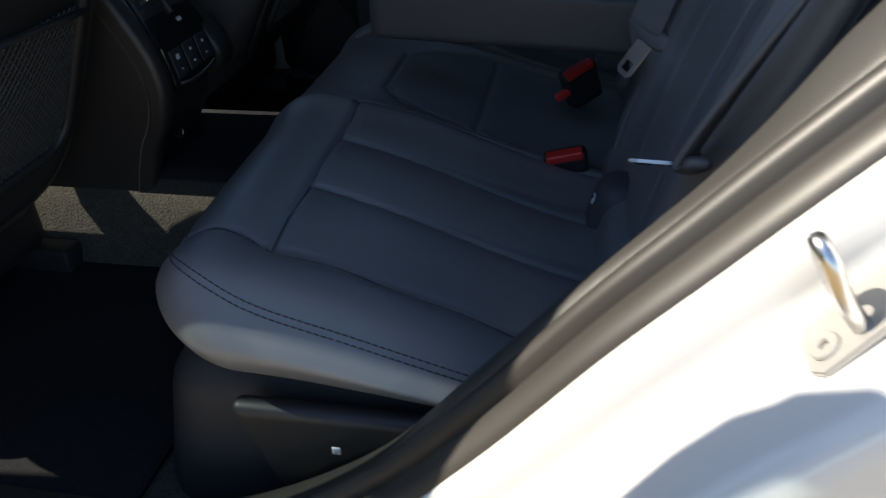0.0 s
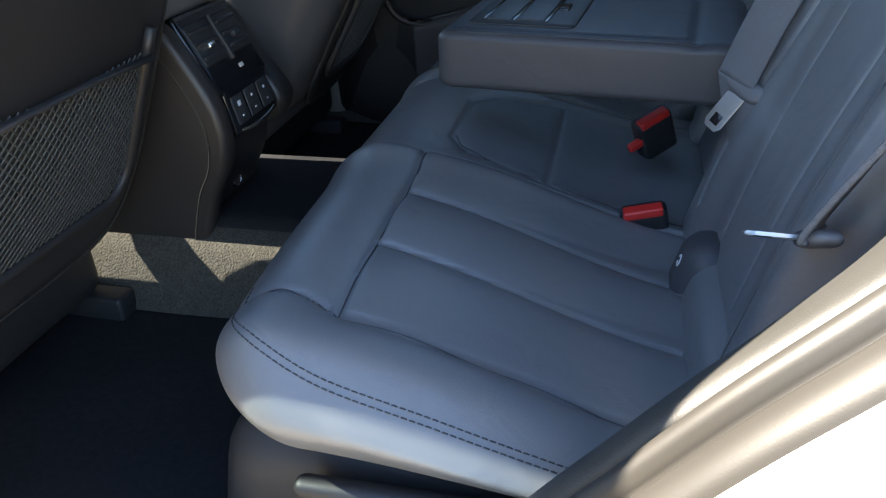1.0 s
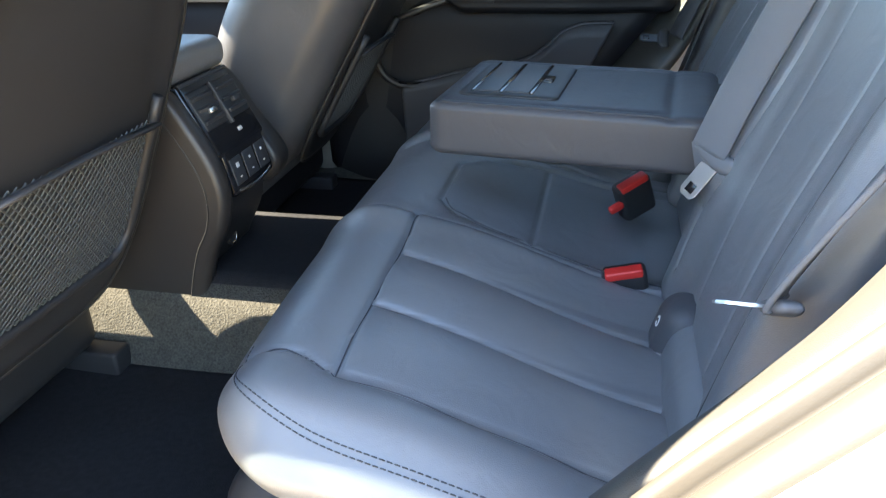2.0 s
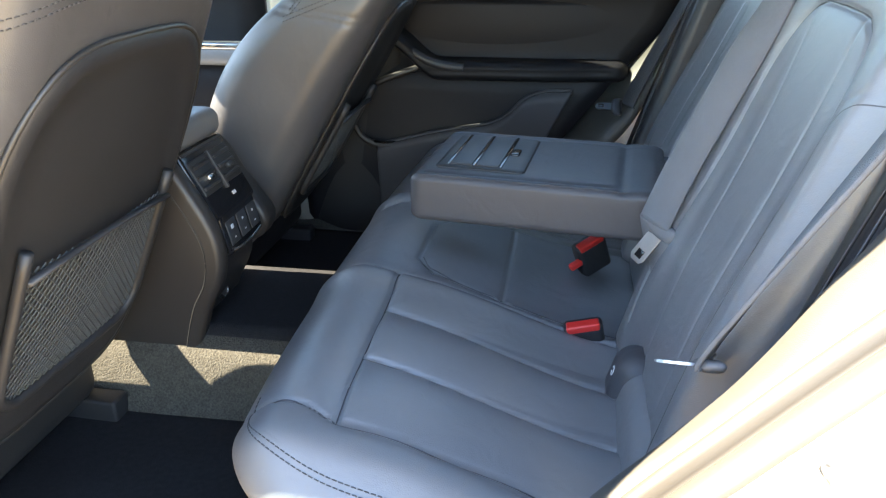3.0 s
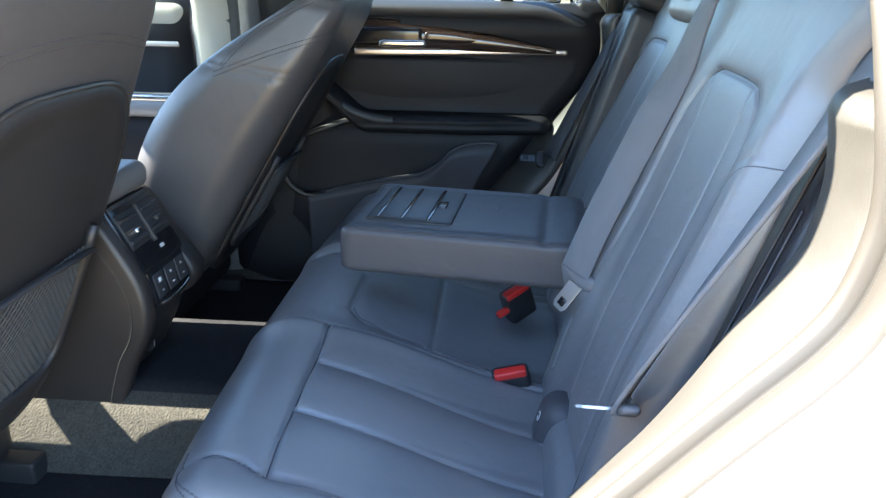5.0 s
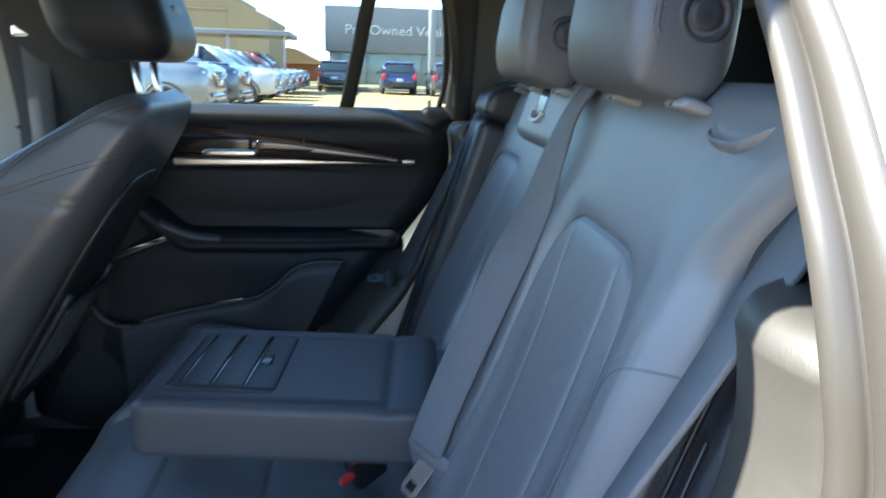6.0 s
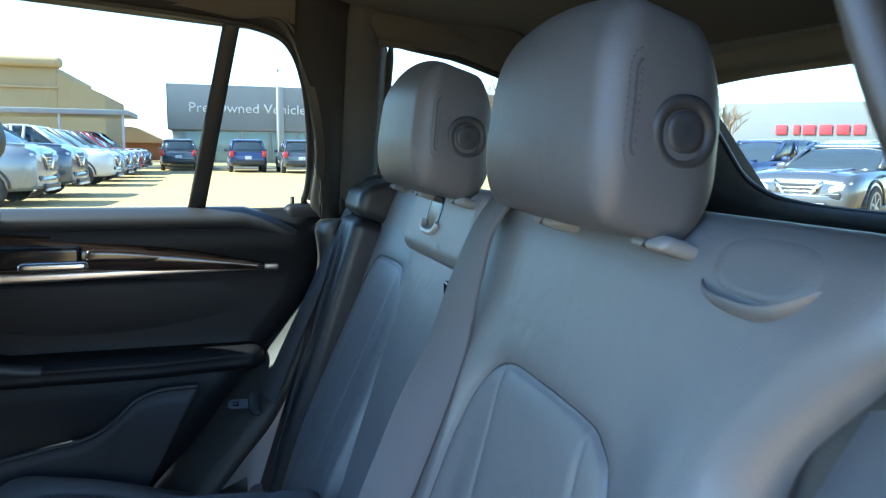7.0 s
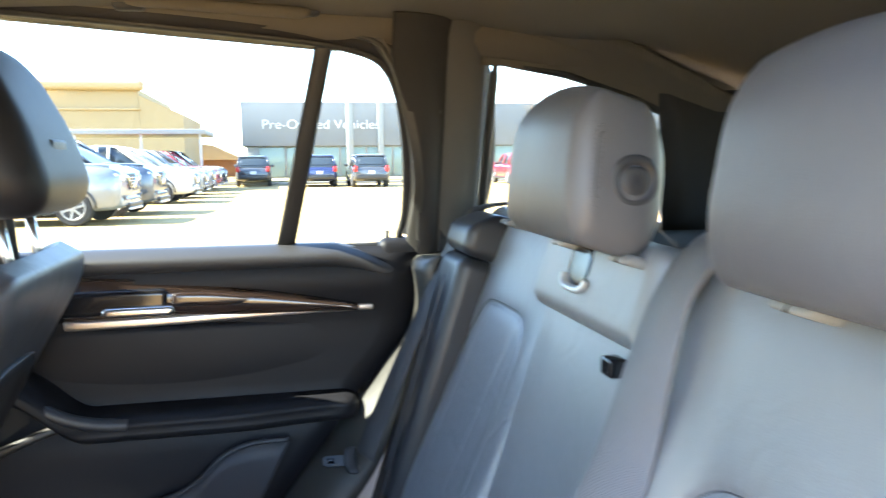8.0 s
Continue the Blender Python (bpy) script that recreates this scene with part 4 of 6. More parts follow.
def belt_tongue(parent, at_point, along, across, blade=None, grip=None, reach=0.046):
    z = Vector(along).normalized()
    x = Vector(across).normalized()
    y = z.cross(x).normalized()
    x = y.cross(z)
    m = Matrix.Translation(at_point) @ Matrix((x, y, z)).transposed().to_4x4()
    body = part("tongue_grip", soft((0.027, 0.006, 0.011), (0.012, 0.006, 0.008), (3, 1, 2), 4, lambda p: placed(m)(np.stack([p[:, 0], p[:, 1], p[:, 2] - 6 * p[:, 0] ** 2], 1))), grip or PLASTIC, parent, "plastic tongue grip")
    ow = [(-0.011, 0), (0.011, 0), (0.011, reach - 0.006), (0.007, reach), (-0.007, reach), (-0.011, reach - 0.006)]
    me = prism([(a, b) for a, b in ow], 0.0026, m @ pose(0, 0.0013, 0.008, 90, 0, 0), 0.0006)
    part("tongue_blade", me, blade or STEEL, body, "bright steel tongue blade")
    part("blade_hole", soft((0.0055, 0.0018, 0.006), 0.0008, (1, 1, 1), 1, lambda p: placed(m @ pose(0, 0, reach - 0.004))(p)), GLOSS_BLACK, body)


mb = thing("seat_belt", (0.1, -0.18, 0.9), "grey middle seat belt hanging over the backrest with its tongue", "seat belt", "rear seat belts")
pts = spline([(0.27, -0.172, 1.190), (0.225, -0.171, 1.203), (0.186, -0.172, 1.168), (0.163, -0.179, 1.115), (0.146, -0.182, 1.060), (0.112, -0.192, 0.990), (0.060, -0.191, 0.86), (0.034, -0.192, 0.785)], 8)
twist = [min(1.0, max(0.0, (1.16 - p.z) / 0.16)) * 0.8 if p.x < 0.2 else 0.0 for p in pts]
part("webbing", ribbon(pts, [(-0.9 * a, math.sqrt(1 - a * a), 0.4 * a) for a in twist], 0.044), WEBBING, mb, "ribbed grey webbing")
part("webbing", ribbon(spline([(0.034, -0.192, 0.785), (0.045, -0.197, 0.74), (0.07, -0.20, 0.66)], 6), (-0.72, 0.6, 0.32), 0.047), WEBBING, mb)
belt_tongue(mb, (0.042, -0.195, 0.779), (-0.53, 0.0, -0.85), (0.60, -0.62, -0.44), None, GREY_PLASTIC)

FAR_WEBBING = material("far_webbing", (0.045, 0.045, 0.048), 0.6, grain=0.8, grain_scale=600, stretch=(1, 1, 3), spread=0.1)
for s in (-1, 1):
    ob = thing("seat_belt", (0.1, s * 0.58, 0.9), "outer seat belt across the side bolster", "seat belt", "rear seat belts")
    pts = spline([(0.44, s * 0.560, 1.170), (0.33, s * 0.578, 1.184), (0.262, s * 0.588, 1.180), (0.228, s * 0.586, 1.160), (0.191, s * 0.575, 1.100), (0.144, s * 0.561, 1.000), (0.096, s * 0.547, 0.900), (0.050, s * 0.534, 0.800), (0.047, s * 0.533, 0.784)], 8)
    low_side, top_side = Vector((0.47, -s * 0.87, -0.10)), Vector((0.15, -s * 0.985, 0.05))
    sides = [low_side.lerp(top_side, min(1.0, max(0.0, (p.z - 0.82) / 0.28))) for p in pts]
    # Far belt and blade use darker copies: shade put into their colour.
    part("webbing", ribbon(pts, [tuple(v) for v in sides], 0.044), WEBBING if s < 0 else FAR_WEBBING, ob)
    belt_tongue(ob, (0.048 if s < 0 else 0.020, s * 0.532, 0.781), (-1, 0, 0.03), (0, s * -0.87, -0.49), SHADED_STEEL if s > 0 else None, GREY_PLASTIC if s < 0 else None, 0.036)

# buckles
for bm, lab in ((pose(-0.040, -0.163, 0.588, 8, -12, 4), "black seat belt buckle with a red release button"), (pose(-0.030, 0.066, 0.628, 10, -24, 30), "black seat belt buckle with a tilted red button")):
    b = thing("belt_buckle", bm.translation - Vector((0, 0, 0.04)), lab, "buckle", "buckles")
    part("housing", soft((0.028, 0.014, 0.034), 0.008, (2, 1, 2), 4, lambda p: placed(bm)(p)), PLASTIC, b)
    part("release_button", soft((0.0235, 0.0085, 0.006), 0.003, (1, 1, 1), 3, lambda p: placed(bm @ pose(0, -0.006, 0.031))(p)), RED, b, "red push button")
    if "tilted" in lab:
        part("release_tab", soft((0.012, 0.006, 0.006), 0.004, (1, 1, 1), 3, lambda p: placed(bm @ pose(-0.036, -0.008, 0.006))(p)), RED, b, "red push button")
for sg in (-1, 1):
    strip_pad = part("gap_cover", soft((0.026, 0.150, 0.050), (0.022, 0.03, 0.03), (2, 12, 4), 6, lambda p: placed(pose(0.020, sg * 0.405, 0.583, 0, 17, 0))(p)), LEATHER)
    tagged(strip_pad, "leather cover closing the gap behind the cushion", "gap cover", "gap covers")
iso = thing("child_seat_anchor_cover", (0.0, -0.256, 0.60), "dark fabric anchor cover with a white pictogram", "anchor cover")
cover_me = soft((0.030, 0.036, 0.042), (0.026, 0.026, 0.028), (2, 4, 4), 7, lambda p: placed(pose(0.018, -0.283, 0.604, 0, 16, 0))(p))
part("cover", cover_me, DIMMED_LEATHER, iso)
part("cover_edge", tube(drape(cover_me, [(-0.05, -0.318, 0.604), (-0.05, -0.300, 0.594), (-0.05, -0.270, 0.592), (-0.05, -0.250, 0.600)], (1, 0, -0.2), 6, 0.0004), 0.0011, 6), COLLAR, iso, "pale edge stitching")
mark = drape(cover_me, [(-0.06, -0.289 + 0.005 * math.cos(w), 0.630 + 0.0065 * math.sin(w)) for w in np.linspace(0.3, 5.9, 9)], (1, 0, -0.2), 3, 0.0006)
part("pictogram", tube(mark, 0.0007, 6), WHITE_MARK, iso)

# stitched seams on the cushion and the backrests
cm = cush_top.data
for off in (0.0, 0.007):
    pts = [(-0.405, -0.470, 0.665), (-0.398, -0.515, 0.665), (-0.370, -0.551 - off, 0.665), (-0.30, -0.583 - off, 0.66), (-0.20, -0.597 - off, 0.655), (-0.10, -0.603 - off, 0.64), (-0.02, -0.605 - off, 0.63)]
    part("edge_seam", stitches(drape(cm, pts, (0, 0.35, -1), 8, 0.0002), 0.0007, 0.0048), STITCH, cush, "black double stitching")
for ln in half_lines:
    for sg in (1, -1):
        part("seam", tube(drape(cm, [(x, y * sg, 0.7) for x, y in ln], (0, 0, -1), 8, 0.0002), 0.0008, 6), STITCH, cush)
for off in (0.0, 0.006):
    part("seam", tube(drape(cm, [(x + off, y * (1 - off * 6), 0.7) for x, y in MID_LINES[0][1:]], (0, 0, -1), 8, 0.0004), 0.0009, 6), STITCH, cush)
am = arm_pad.data
for yy in (-0.128, 0.128):
    part("seam", tube(drape(am, [tuple(AM @ Vector((x, yy, 0.05))) for x in (-0.165, -0.08, 0.0, 0.08, 0.13)], (0, 0, -1), 6), 0.0010, 6), STITCH, arm)


# ---- front seats ----
RIM_PLASTIC = material("satin_plastic", (0.035, 0.033, 0.031), 0.4)

def front_seat(cy, bx, angle, k, label):
    """Seen from behind: k is 1 where the seat's inner side lies towards +y."""
    seat = thing("front_seat", (bx - 0.35, cy, 0.40), label, "car seat", "front seats")
    sa, ca = math.sin(radians(angle)), math.cos(radians(angle))

    def to(u, v, w):
        return np.stack([bx + v * sa + w * ca, cy + u, 0.56 + v * ca - w * sa], 1)

    def shape(p):
        u, v, w = p[:, 1], p[:, 2] + 0.32, p[:, 0]
        wide = 1 - 0.16 * sm(0.42, 0.66, v) - 0.10 * sm(0.15, 0.0, v)
        deep = np.polyval(np.polyfit([0.0, 0.12, 0.30, 0.42, 0.56, 0.64], [0.16, 0.195, 0.215, 0.180, 0.105, 0.070], 4), v)
        mid_ = 1 - 0.35 * sm(0.20, 0.10, np.abs(u)) * sm(0.0, -0.085, w)
        t = (0.085 - w) / 0.17
        w2 = -t * deep * mid_
        g = groove(v, w2, [[(0.36, -0.30), (0.475, 0.0)], [(0.372, -0.30), (0.487, 0.0)], [(0.50, -0.3), (0.62, 0.0)]], 0.0016, 0.0020) * sm(0.15, 0.22, np.abs(u))
        uu = u * wide * (1 + 0.06 * t * sm(0.5, 0.3, v)) - np.sign(u) * g
        return to(uu, v * 1.03, w2)
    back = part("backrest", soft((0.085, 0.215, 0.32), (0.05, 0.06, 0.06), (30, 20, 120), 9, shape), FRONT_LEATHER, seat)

    # hard back shell with its rolled rim
    def outline(grow=0.0):
        pts = []
        for i in range(48):
            w = 2 * math.pi * i / 48
            c, s_ = math.cos(w), math.sin(w)
            e = 0.50
            hw = (0.196 if k > 0 else 0.140) + grow
            u = hw * math.copysign(abs(c) ** e, c)
            v = 0.268 + (0.262 + grow) * math.copysign(abs(s_) ** e, s_)
            u *= 1 - 0.10 * sm(0.38, 0.56, np.array([v]))[0]
            pts.append((u, v))
        return pts

    def loop(grow, w):
        return [Vector(to(np.array([u]), np.array([v]), np.array([w - 0.75 * max(0.0, abs(u) - 0.10) ** 2]))[0]) for u, v in outline(grow)]
    rings = [loop(0.0, -0.004), loop(-0.006, 0.006), loop(-0.022, 0.009), loop(-0.03, 0.004), loop(-0.07, 0.003), loop(-0.13, 0.003)]
    verts = [q for r in rings for q in r]
    n = 48
    faces = [[a * n + i, a * n + (i + 1) % n, (a + 1) * n + (i + 1) % n, (a + 1) * n + i] for a in range(len(rings) - 1) for i in range(n)]
    faces.append([(len(rings) - 1) * n + i for i in range(n)])
    shell_ = part("back_shell", mesh_from(verts, faces), PLASTIC, seat, "black grained plastic seat back shell")

    part("shell_rim", tube([v_ for v_ in loop(-0.003, 0.004)], 0.0030, 8, True), RIM_PLASTIC, shell_, "satin rim of the back shell")

    # map pocket of stretched net
    nv, nf = [], []

    def cord(a, b):
        d = Vector((b[0] - a[0], b[1] - a[1])).normalized() * 0.0008
        q = Vector((-d.y, d.x))
        base_ = len(nv)
        m = 5
        for i in range(m + 1):
            t = i / m
            u, v = a[0] + (b[0] - a[0]) * t, a[1] + (b[1] - a[1]) * t
            bul = 0.009 + 0.009 * math.sin(math.pi * min(1, max(0, (v - 0.075) / 0.26))) * math.cos(u / 0.142 * 1.5)
            for sgn in (-1, 1):
                for h in (0.0, 0.0014):
                    nv.append(Vector(to(np.array([u + sgn * q.x]), np.array([v + sgn * q.y]), np.array([bul + h]))[0]))
        for i in range(m):
            o = base_ + i * 4
            nf.extend([[o, o + 4, o + 6, o + 2], [o + 1, o + 3, o + 7, o + 5], [o, o + 1, o + 5, o + 4], [o + 2, o + 6, o + 7, o + 3]])
    W, V0, V1 = (0.142 if k > 0 else 0.105), 0.085, 0.285
    R = 0.045
    step = 0.0112

    def inside(u, v):
        if abs(u) > W or v < V0 or v > V1:
            return False
        cu, cv = abs(u) - (W - R), (V0 + R) - v
        return not (cu > 0 and cv > 0 and cu * cu + cv * cv > R * R)
    for sgn in (-1, 1):
        c = -W - (V1 - V0) * 1.1
        while c < W + (V1 - V0) * 1.1:
            ends = []
            for v in (V0, V1):
                ends.append((c + sgn * 0.9 * (v - (V0 + V1) / 2), v))
            (u0, v0), (u1, v1) = ends
            du = u1 - u0
            ts = [t for t in np.linspace(0, 1, 90) if inside(u0 + du * t, v0 + (v1 - v0) * t)]
            t0, t1 = (ts[0], ts[-1]) if ts else (0, 0)
            if t1 - t0 > 0.02:
                cord((u0 + du * t0, v0 + (v1 - v0) * t0), (u0 + du * t1, v0 + (v1 - v0) * t1))
            c += step
    pocket = part("net_pocket", mesh_from(nv, nf, False), NET, shell_, "black stretch net pocket")
    hem = [Vector(to(np.array([u]), np.array([v]), np.array([0.019]))[0]) for u, v in [(-W, V1 - 0.005), (-W / 2, V1 - 0.002), (0, V1), (W / 2, V1 - 0.002), (W, V1 - 0.005)]]
    part("pocket_hem", tube(hem, 0.006, 8, flat=0.6), SOFT_TRIM, shell_)
    side = [(W, v) for v in np.linspace(V1 + 0.03, V0 + R, 8)]
    bend = [(W - R + R * math.cos(a), V0 + R - R * math.sin(a)) for a in np.linspace(0.2, math.pi / 2, 7)]
    half = side + bend
    ring = half + [(-u, v) for u, v in reversed(half)]
    part("pocket_frame", tube([Vector(to(np.array([u]), np.array([v]), np.array([0.012]))[0]) for u, v in ring], 0.007, 8), PLASTIC, shell_, "black plastic frame of the net pocket")

    # head restraint and posts
    hx, hz = (bx + 0.243, 1.302) if k < 0 else (bx + 0.195, 1.30)
    po = 0.046 if k < 0 else -0.02
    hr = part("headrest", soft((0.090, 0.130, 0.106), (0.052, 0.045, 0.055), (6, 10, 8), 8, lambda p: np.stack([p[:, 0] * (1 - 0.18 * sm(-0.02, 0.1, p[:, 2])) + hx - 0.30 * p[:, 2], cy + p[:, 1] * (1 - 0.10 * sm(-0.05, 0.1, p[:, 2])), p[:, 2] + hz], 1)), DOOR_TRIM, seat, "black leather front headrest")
    part("rear_cap", soft((0.006, 0.032, 0.016), 0.005, (1, 2, 1), 3, lambda p: p + np.array((hx + 0.092, cy, hz - 0.03))), PLASTIC, hr)
    for sgn in (-1, 1):
        part("post", tube([(hx + po + 0.009, cy + sgn * 0.055, hz - 0.20), (hx + po, cy + sgn * 0.055, hz - 0.15), (hx + po - 0.010, cy + sgn * 0.055, hz - 0.08)], 0.0065, 10), CHROME, hr, "chrome post")
    part("seat_cushion", soft((0.26, 0.20, 0.075), 0.06, (4, 4, 2), 5, lambda p: np.stack([p[:, 0] + bx - 0.30, p[:, 1] * (1.2 if k < 0 else 1.0) + cy, p[:, 2] + 0.60 - 0.10 * p[:, 0]], 1)), LEATHER, seat)
    part("seat_base", soft((0.22, 0.19, 0.055), 0.03, (2, 2, 1), 3, lambda p: np.stack([p[:, 0] + bx - 0.28, p[:, 1] * (1.25 if k < 0 else 1.0) + cy, p[:, 2] + 0.50], 1)), PLASTIC, seat)
    for sgn in (-1, 1):
        part("seat_rail", box(bx - 0.52, bx - 0.02, cy + sgn * 0.17 - 0.02, cy + sgn * 0.17 + 0.02, 0.375, 0.45, 0.006), PLASTIC, seat)
    return seat


def seat_seam(seat, lines, way):
    """Double rows of stitches laid on the side of a seat's backrest."""
    me = [c for c in seat.children if c.name.startswith("backrest")][0].data
    for ln in lines:
        for dz in (0.0, 0.008):
            pts = drape(me, [(x, y, z + dz) for x, y, z in ln], way, 8, 0.0002)
            if len(pts) > 3:
                part("stitching", stitches(pts, 0.0007, 0.0046, 0.0016), STITCH, seat, "dark thread stitching")


driver = front_seat(-0.382, -0.745, 24.0, 1, "black leather driver seat with a hard back shell and net pocket")
seat_seam(driver, [[(-0.50, -0.575, 1.062), (-0.50, -0.52, 1.076), (-0.50, -0.46, 1.083), (-0.50, -0.38, 1.087), (-0.50, -0.30, 1.083), (-0.50, -0.22, 1.07)]], (-1, 0, 0))
# Unseen wedge added beside the seat to shade a band of the carpet.
part("belt_buckle", soft((0.020, 0.042, 0.046), 0.012, (1, 4, 3), 4, lambda p: np.stack([p[:, 0] - 0.95, p[:, 1] - 0.168, p[:, 2] * (0.75 - 7.0 * p[:, 1]) + 0.698], 1)), PLASTIC, driver, "unseen buckle, shaped to shade a band of the tunnel carpet")
passenger = front_seat(0.385, -0.680, 31.0, -1, "black leather passenger seat with chrome headrest posts")
seat_seam(passenger, [[(-0.585, 0.19, 0.990), (-0.485, 0.19, 1.027), (-0.397, 0.19, 1.054), (-0.345, 0.19, 1.066)], [(-0.572, 0.19, 1.002), (-0.51, 0.19, 1.063), (-0.433, 0.19, 1.105), (-0.36, 0.19, 1.138)]], (0, 1, 0))

# ---- centre console ----
con = thing("centre_console", (-0.85, -0.03, 0.42), "black centre console with rear air vents and switches", "console")
CY = -0.032


def console_shape(p):
    x, y, z = p[:, 0], p[:, 1], p[:, 2]
    rear = sm(-0.05, 0.20, x)
    lean = -0.075 * sm(0.03, 0.19, z)
    under = -0.045 * sm(0.02, -0.10, z)
    return np.stack([x - 0.825 + rear * (lean + under), CY + y, z + 0.612], 1)


part("body", soft((0.20, 0.088, 0.20), (0.03, 0.02, 0.03), (8, 6, 16), 5, console_shape), PLASTIC, con)
# local x runs down the face, z out of it
def face_pose(x, z, down_x, down_z):
    ln = math.hypot(down_x, down_z)
    a, b_ = down_x / ln, down_z / ln
    return Matrix.Translation((x, CY, z)) @ Matrix(((a, 0, -b_), (0, 1, 0), (b_, 0, a))).to_4x4()


FACE = face_pose(-0.648, 0.766, 0.46, -0.888)
LOWER = face_pose(-0.617, 0.690, 0.22, -0.975)
face = part("vent_panel", soft((0.060, 0.076, 0.010), 0.008, (4, 4, 1), 4, lambda p: placed(FACE)(p)), GLOSS_BLACK, con, "gloss black rear air vent panel")
part("panel_rim", soft((0.0030, 0.070, 0.002), 0.0018, (1, 4, 1), 2, lambda p: placed(FACE @ pose(-0.054, 0, 0.010))(p)), BUTTON, face)
for sgn in (-1, 1):
    v = part("air_vent", soft((0.030, 0.031, 0.004), 0.003, (1, 1, 1), 2, lambda p: placed(FACE @ pose(-0.012, sgn * 0.036, 0.0085))(p)), PLASTIC, face, "black air vent")
    for i in range(3):
        part("louvre", soft((0.0030, 0.028, 0.0035), 0.0015, (1, 1, 1), 2, lambda p: placed(FACE @ pose(-0.030 + i * 0.018, sgn * 0.036, 0.0125, 0, 28, 0))(p)), BUTTON, v)
    part("vent_slider", soft((0.0042, 0.0085, 0.004), 0.002, (1, 1, 1), 2, lambda p: placed(FACE @ pose(-0.006, sgn * 0.036, 0.0165))(p)), CHROME if sgn < 0 else BUTTON, v, "chrome slider" if sgn < 0 else "")
part("vent_divider", soft((0.034, 0.0030, 0.004), 0.002, (2, 1, 1), 2, lambda p: placed(FACE @ pose(-0.010, 0, 0.0125))(p)), BUTTON, face)
part("display_mark", soft((0.0030, 0.006, 0.0006), 0.0005, (1, 1, 1), 1, lambda p: placed(FACE @ pose(0.036, 0.012, 0.0106))(p)), WHITE_MARK, face, "pale pictogram")
low_face = part("switch_panel", soft((0.036, 0.066, 0.010), 0.008, (3, 4, 1), 4, lambda p: placed(LOWER)(p)), GLOSS_BLACK, con, "gloss black switch panel")
for i, w in enumerate((0.004, 0.0022, 0.0022)):
    kb = part("switch", soft((0.020, 0.017, 0.002), 0.0018, (1, 1, 1), 3, lambda p: placed(LOWER @ pose(0.002, -0.040 + i * 0.040, 0.0095))(p)), BUTTON, low_face)
    part("switch_mark", soft((w * 0.9, w * 1.1, 0.0006), 0.0005, (1, 1, 1), 1, lambda p: placed(LOWER @ pose(-0.006, -0.040 + i * 0.040, 0.0118))(p)), WHITE_MARK, kb, "white pictogram")
    part("switch_mark", soft((0.0012, 0.0026, 0.0006), 0.0005, (1, 1, 1), 1, lambda p: placed(LOWER @ pose(0.012, -0.040 + i * 0.040, 0.0118))(p)), WHITE_MARK, kb, "white pictogram")
part("panel_foot_strip", soft((0.0028, 0.056, 0.003), 0.0022, (1, 6, 1), 3, lambda p: placed(LOWER @ pose(0.035, 0, 0.008))(np.stack([p[:, 0] - 2.0 * p[:, 1] ** 2, p[:, 1], p[:, 2]], 1))), CHROME, low_face, "thin chrome strip")
CHEEK = [(q.x, q.y) for q in spline([(-0.95, 0.820, 0), (-0.76, 0.830, 0), (-0.705, 0.832, 0), (-0.672, 0.824, 0), (-0.648, 0.800, 0), (-0.608, 0.728, 0), (-0.596, 0.676, 0), (-0.605, 0.625, 0), (-0.630, 0.578, 0), (-0.652, 0.510, 0), (-0.664, 0.45, 0), (-0.668, 0.405, 0)], 5)] + [(-0.95, 0.405)]
UPPER = [(q.x, q.y) for q in spline([(-0.95, 0.810, 0), (-0.76, 0.818, 0), (-0.708, 0.815, 0), (-0.676, 0.792, 0), (-0.650, 0.748, 0), (-0.624, 0.712, 0), (-0.599, 0.668, 0), (-0.613, 0.632, 0), (-0.645, 0.620, 0)], 5)] + [(-0.95, 0.60)]
for sgn, line in ((-1, CHEEK), (1, UPPER)):
    # a padded wall beside the panel, its edge well rounded
    wide = 0.034 if sgn < 0 else 0.054
    rings, n = [], len(line)
    cx, cz = -0.80, 0.63
    for off, y in ((0.10, 0.0), (0.012, 0.0), (0.005, 0.0022), (0.0014, 0.007), (0.0, 0.014), (0.0, wide - 0.014), (0.0014, wide - 0.007), (0.005, wide - 0.0022), (0.012, wide), (0.10, wide)):
        ring = []
        for x, z in line:
            d = Vector((cx - x, cz - z))
            ln = d.length
            ring.append((x + d.x / ln * off, CY + sgn * (0.080 + y), z + d.y / ln * off))
        rings.append(ring)
    verts = [q for r in rings for q in r]
    faces = [[a * n + i, a * n + (i + 1) % n, (a + 1) * n + (i + 1) % n, (a + 1) * n + i] for a in range(len(rings) - 1) for i in range(n)]
    faces += [list(range(n)), [(len(rings) - 1) * n + i for i in range(n)]]
    cheek = part("side_cheek", mesh_from(verts, faces), CONSOLE_TRIM, con, "brown-black padded console cheek")
    part("cheek_seam", tube([(x + (cx - x) * 0.13, CY + sgn * (0.0802 + wide), z + (cz - z) * 0.13) for x, z in line[8:-1]], 0.0013, 6), BLACK_RUBBER, cheek)
sock = part("power_socket", disc((-0.660, -0.042, 0.566), (1, -0.15, 0.1), 0.014, 0.010, 24, 0.009, 0.3), CHROME, con, "chrome-ringed power socket")
part("socket_cap", disc((-0.658, -0.042, 0.566), (1, -0.15, 0.1), 0.010, 0.009, 20), PLASTIC, sock)
part("armrest_lid", soft((0.13, 0.090, 0.024), 0.02, (4, 3, 1), 5, lambda p: np.stack([p[:, 0] - 0.795, CY + p[:, 1], p[:, 2] + 0.842], 1)), LEATHER, con, "padded leather console lid")
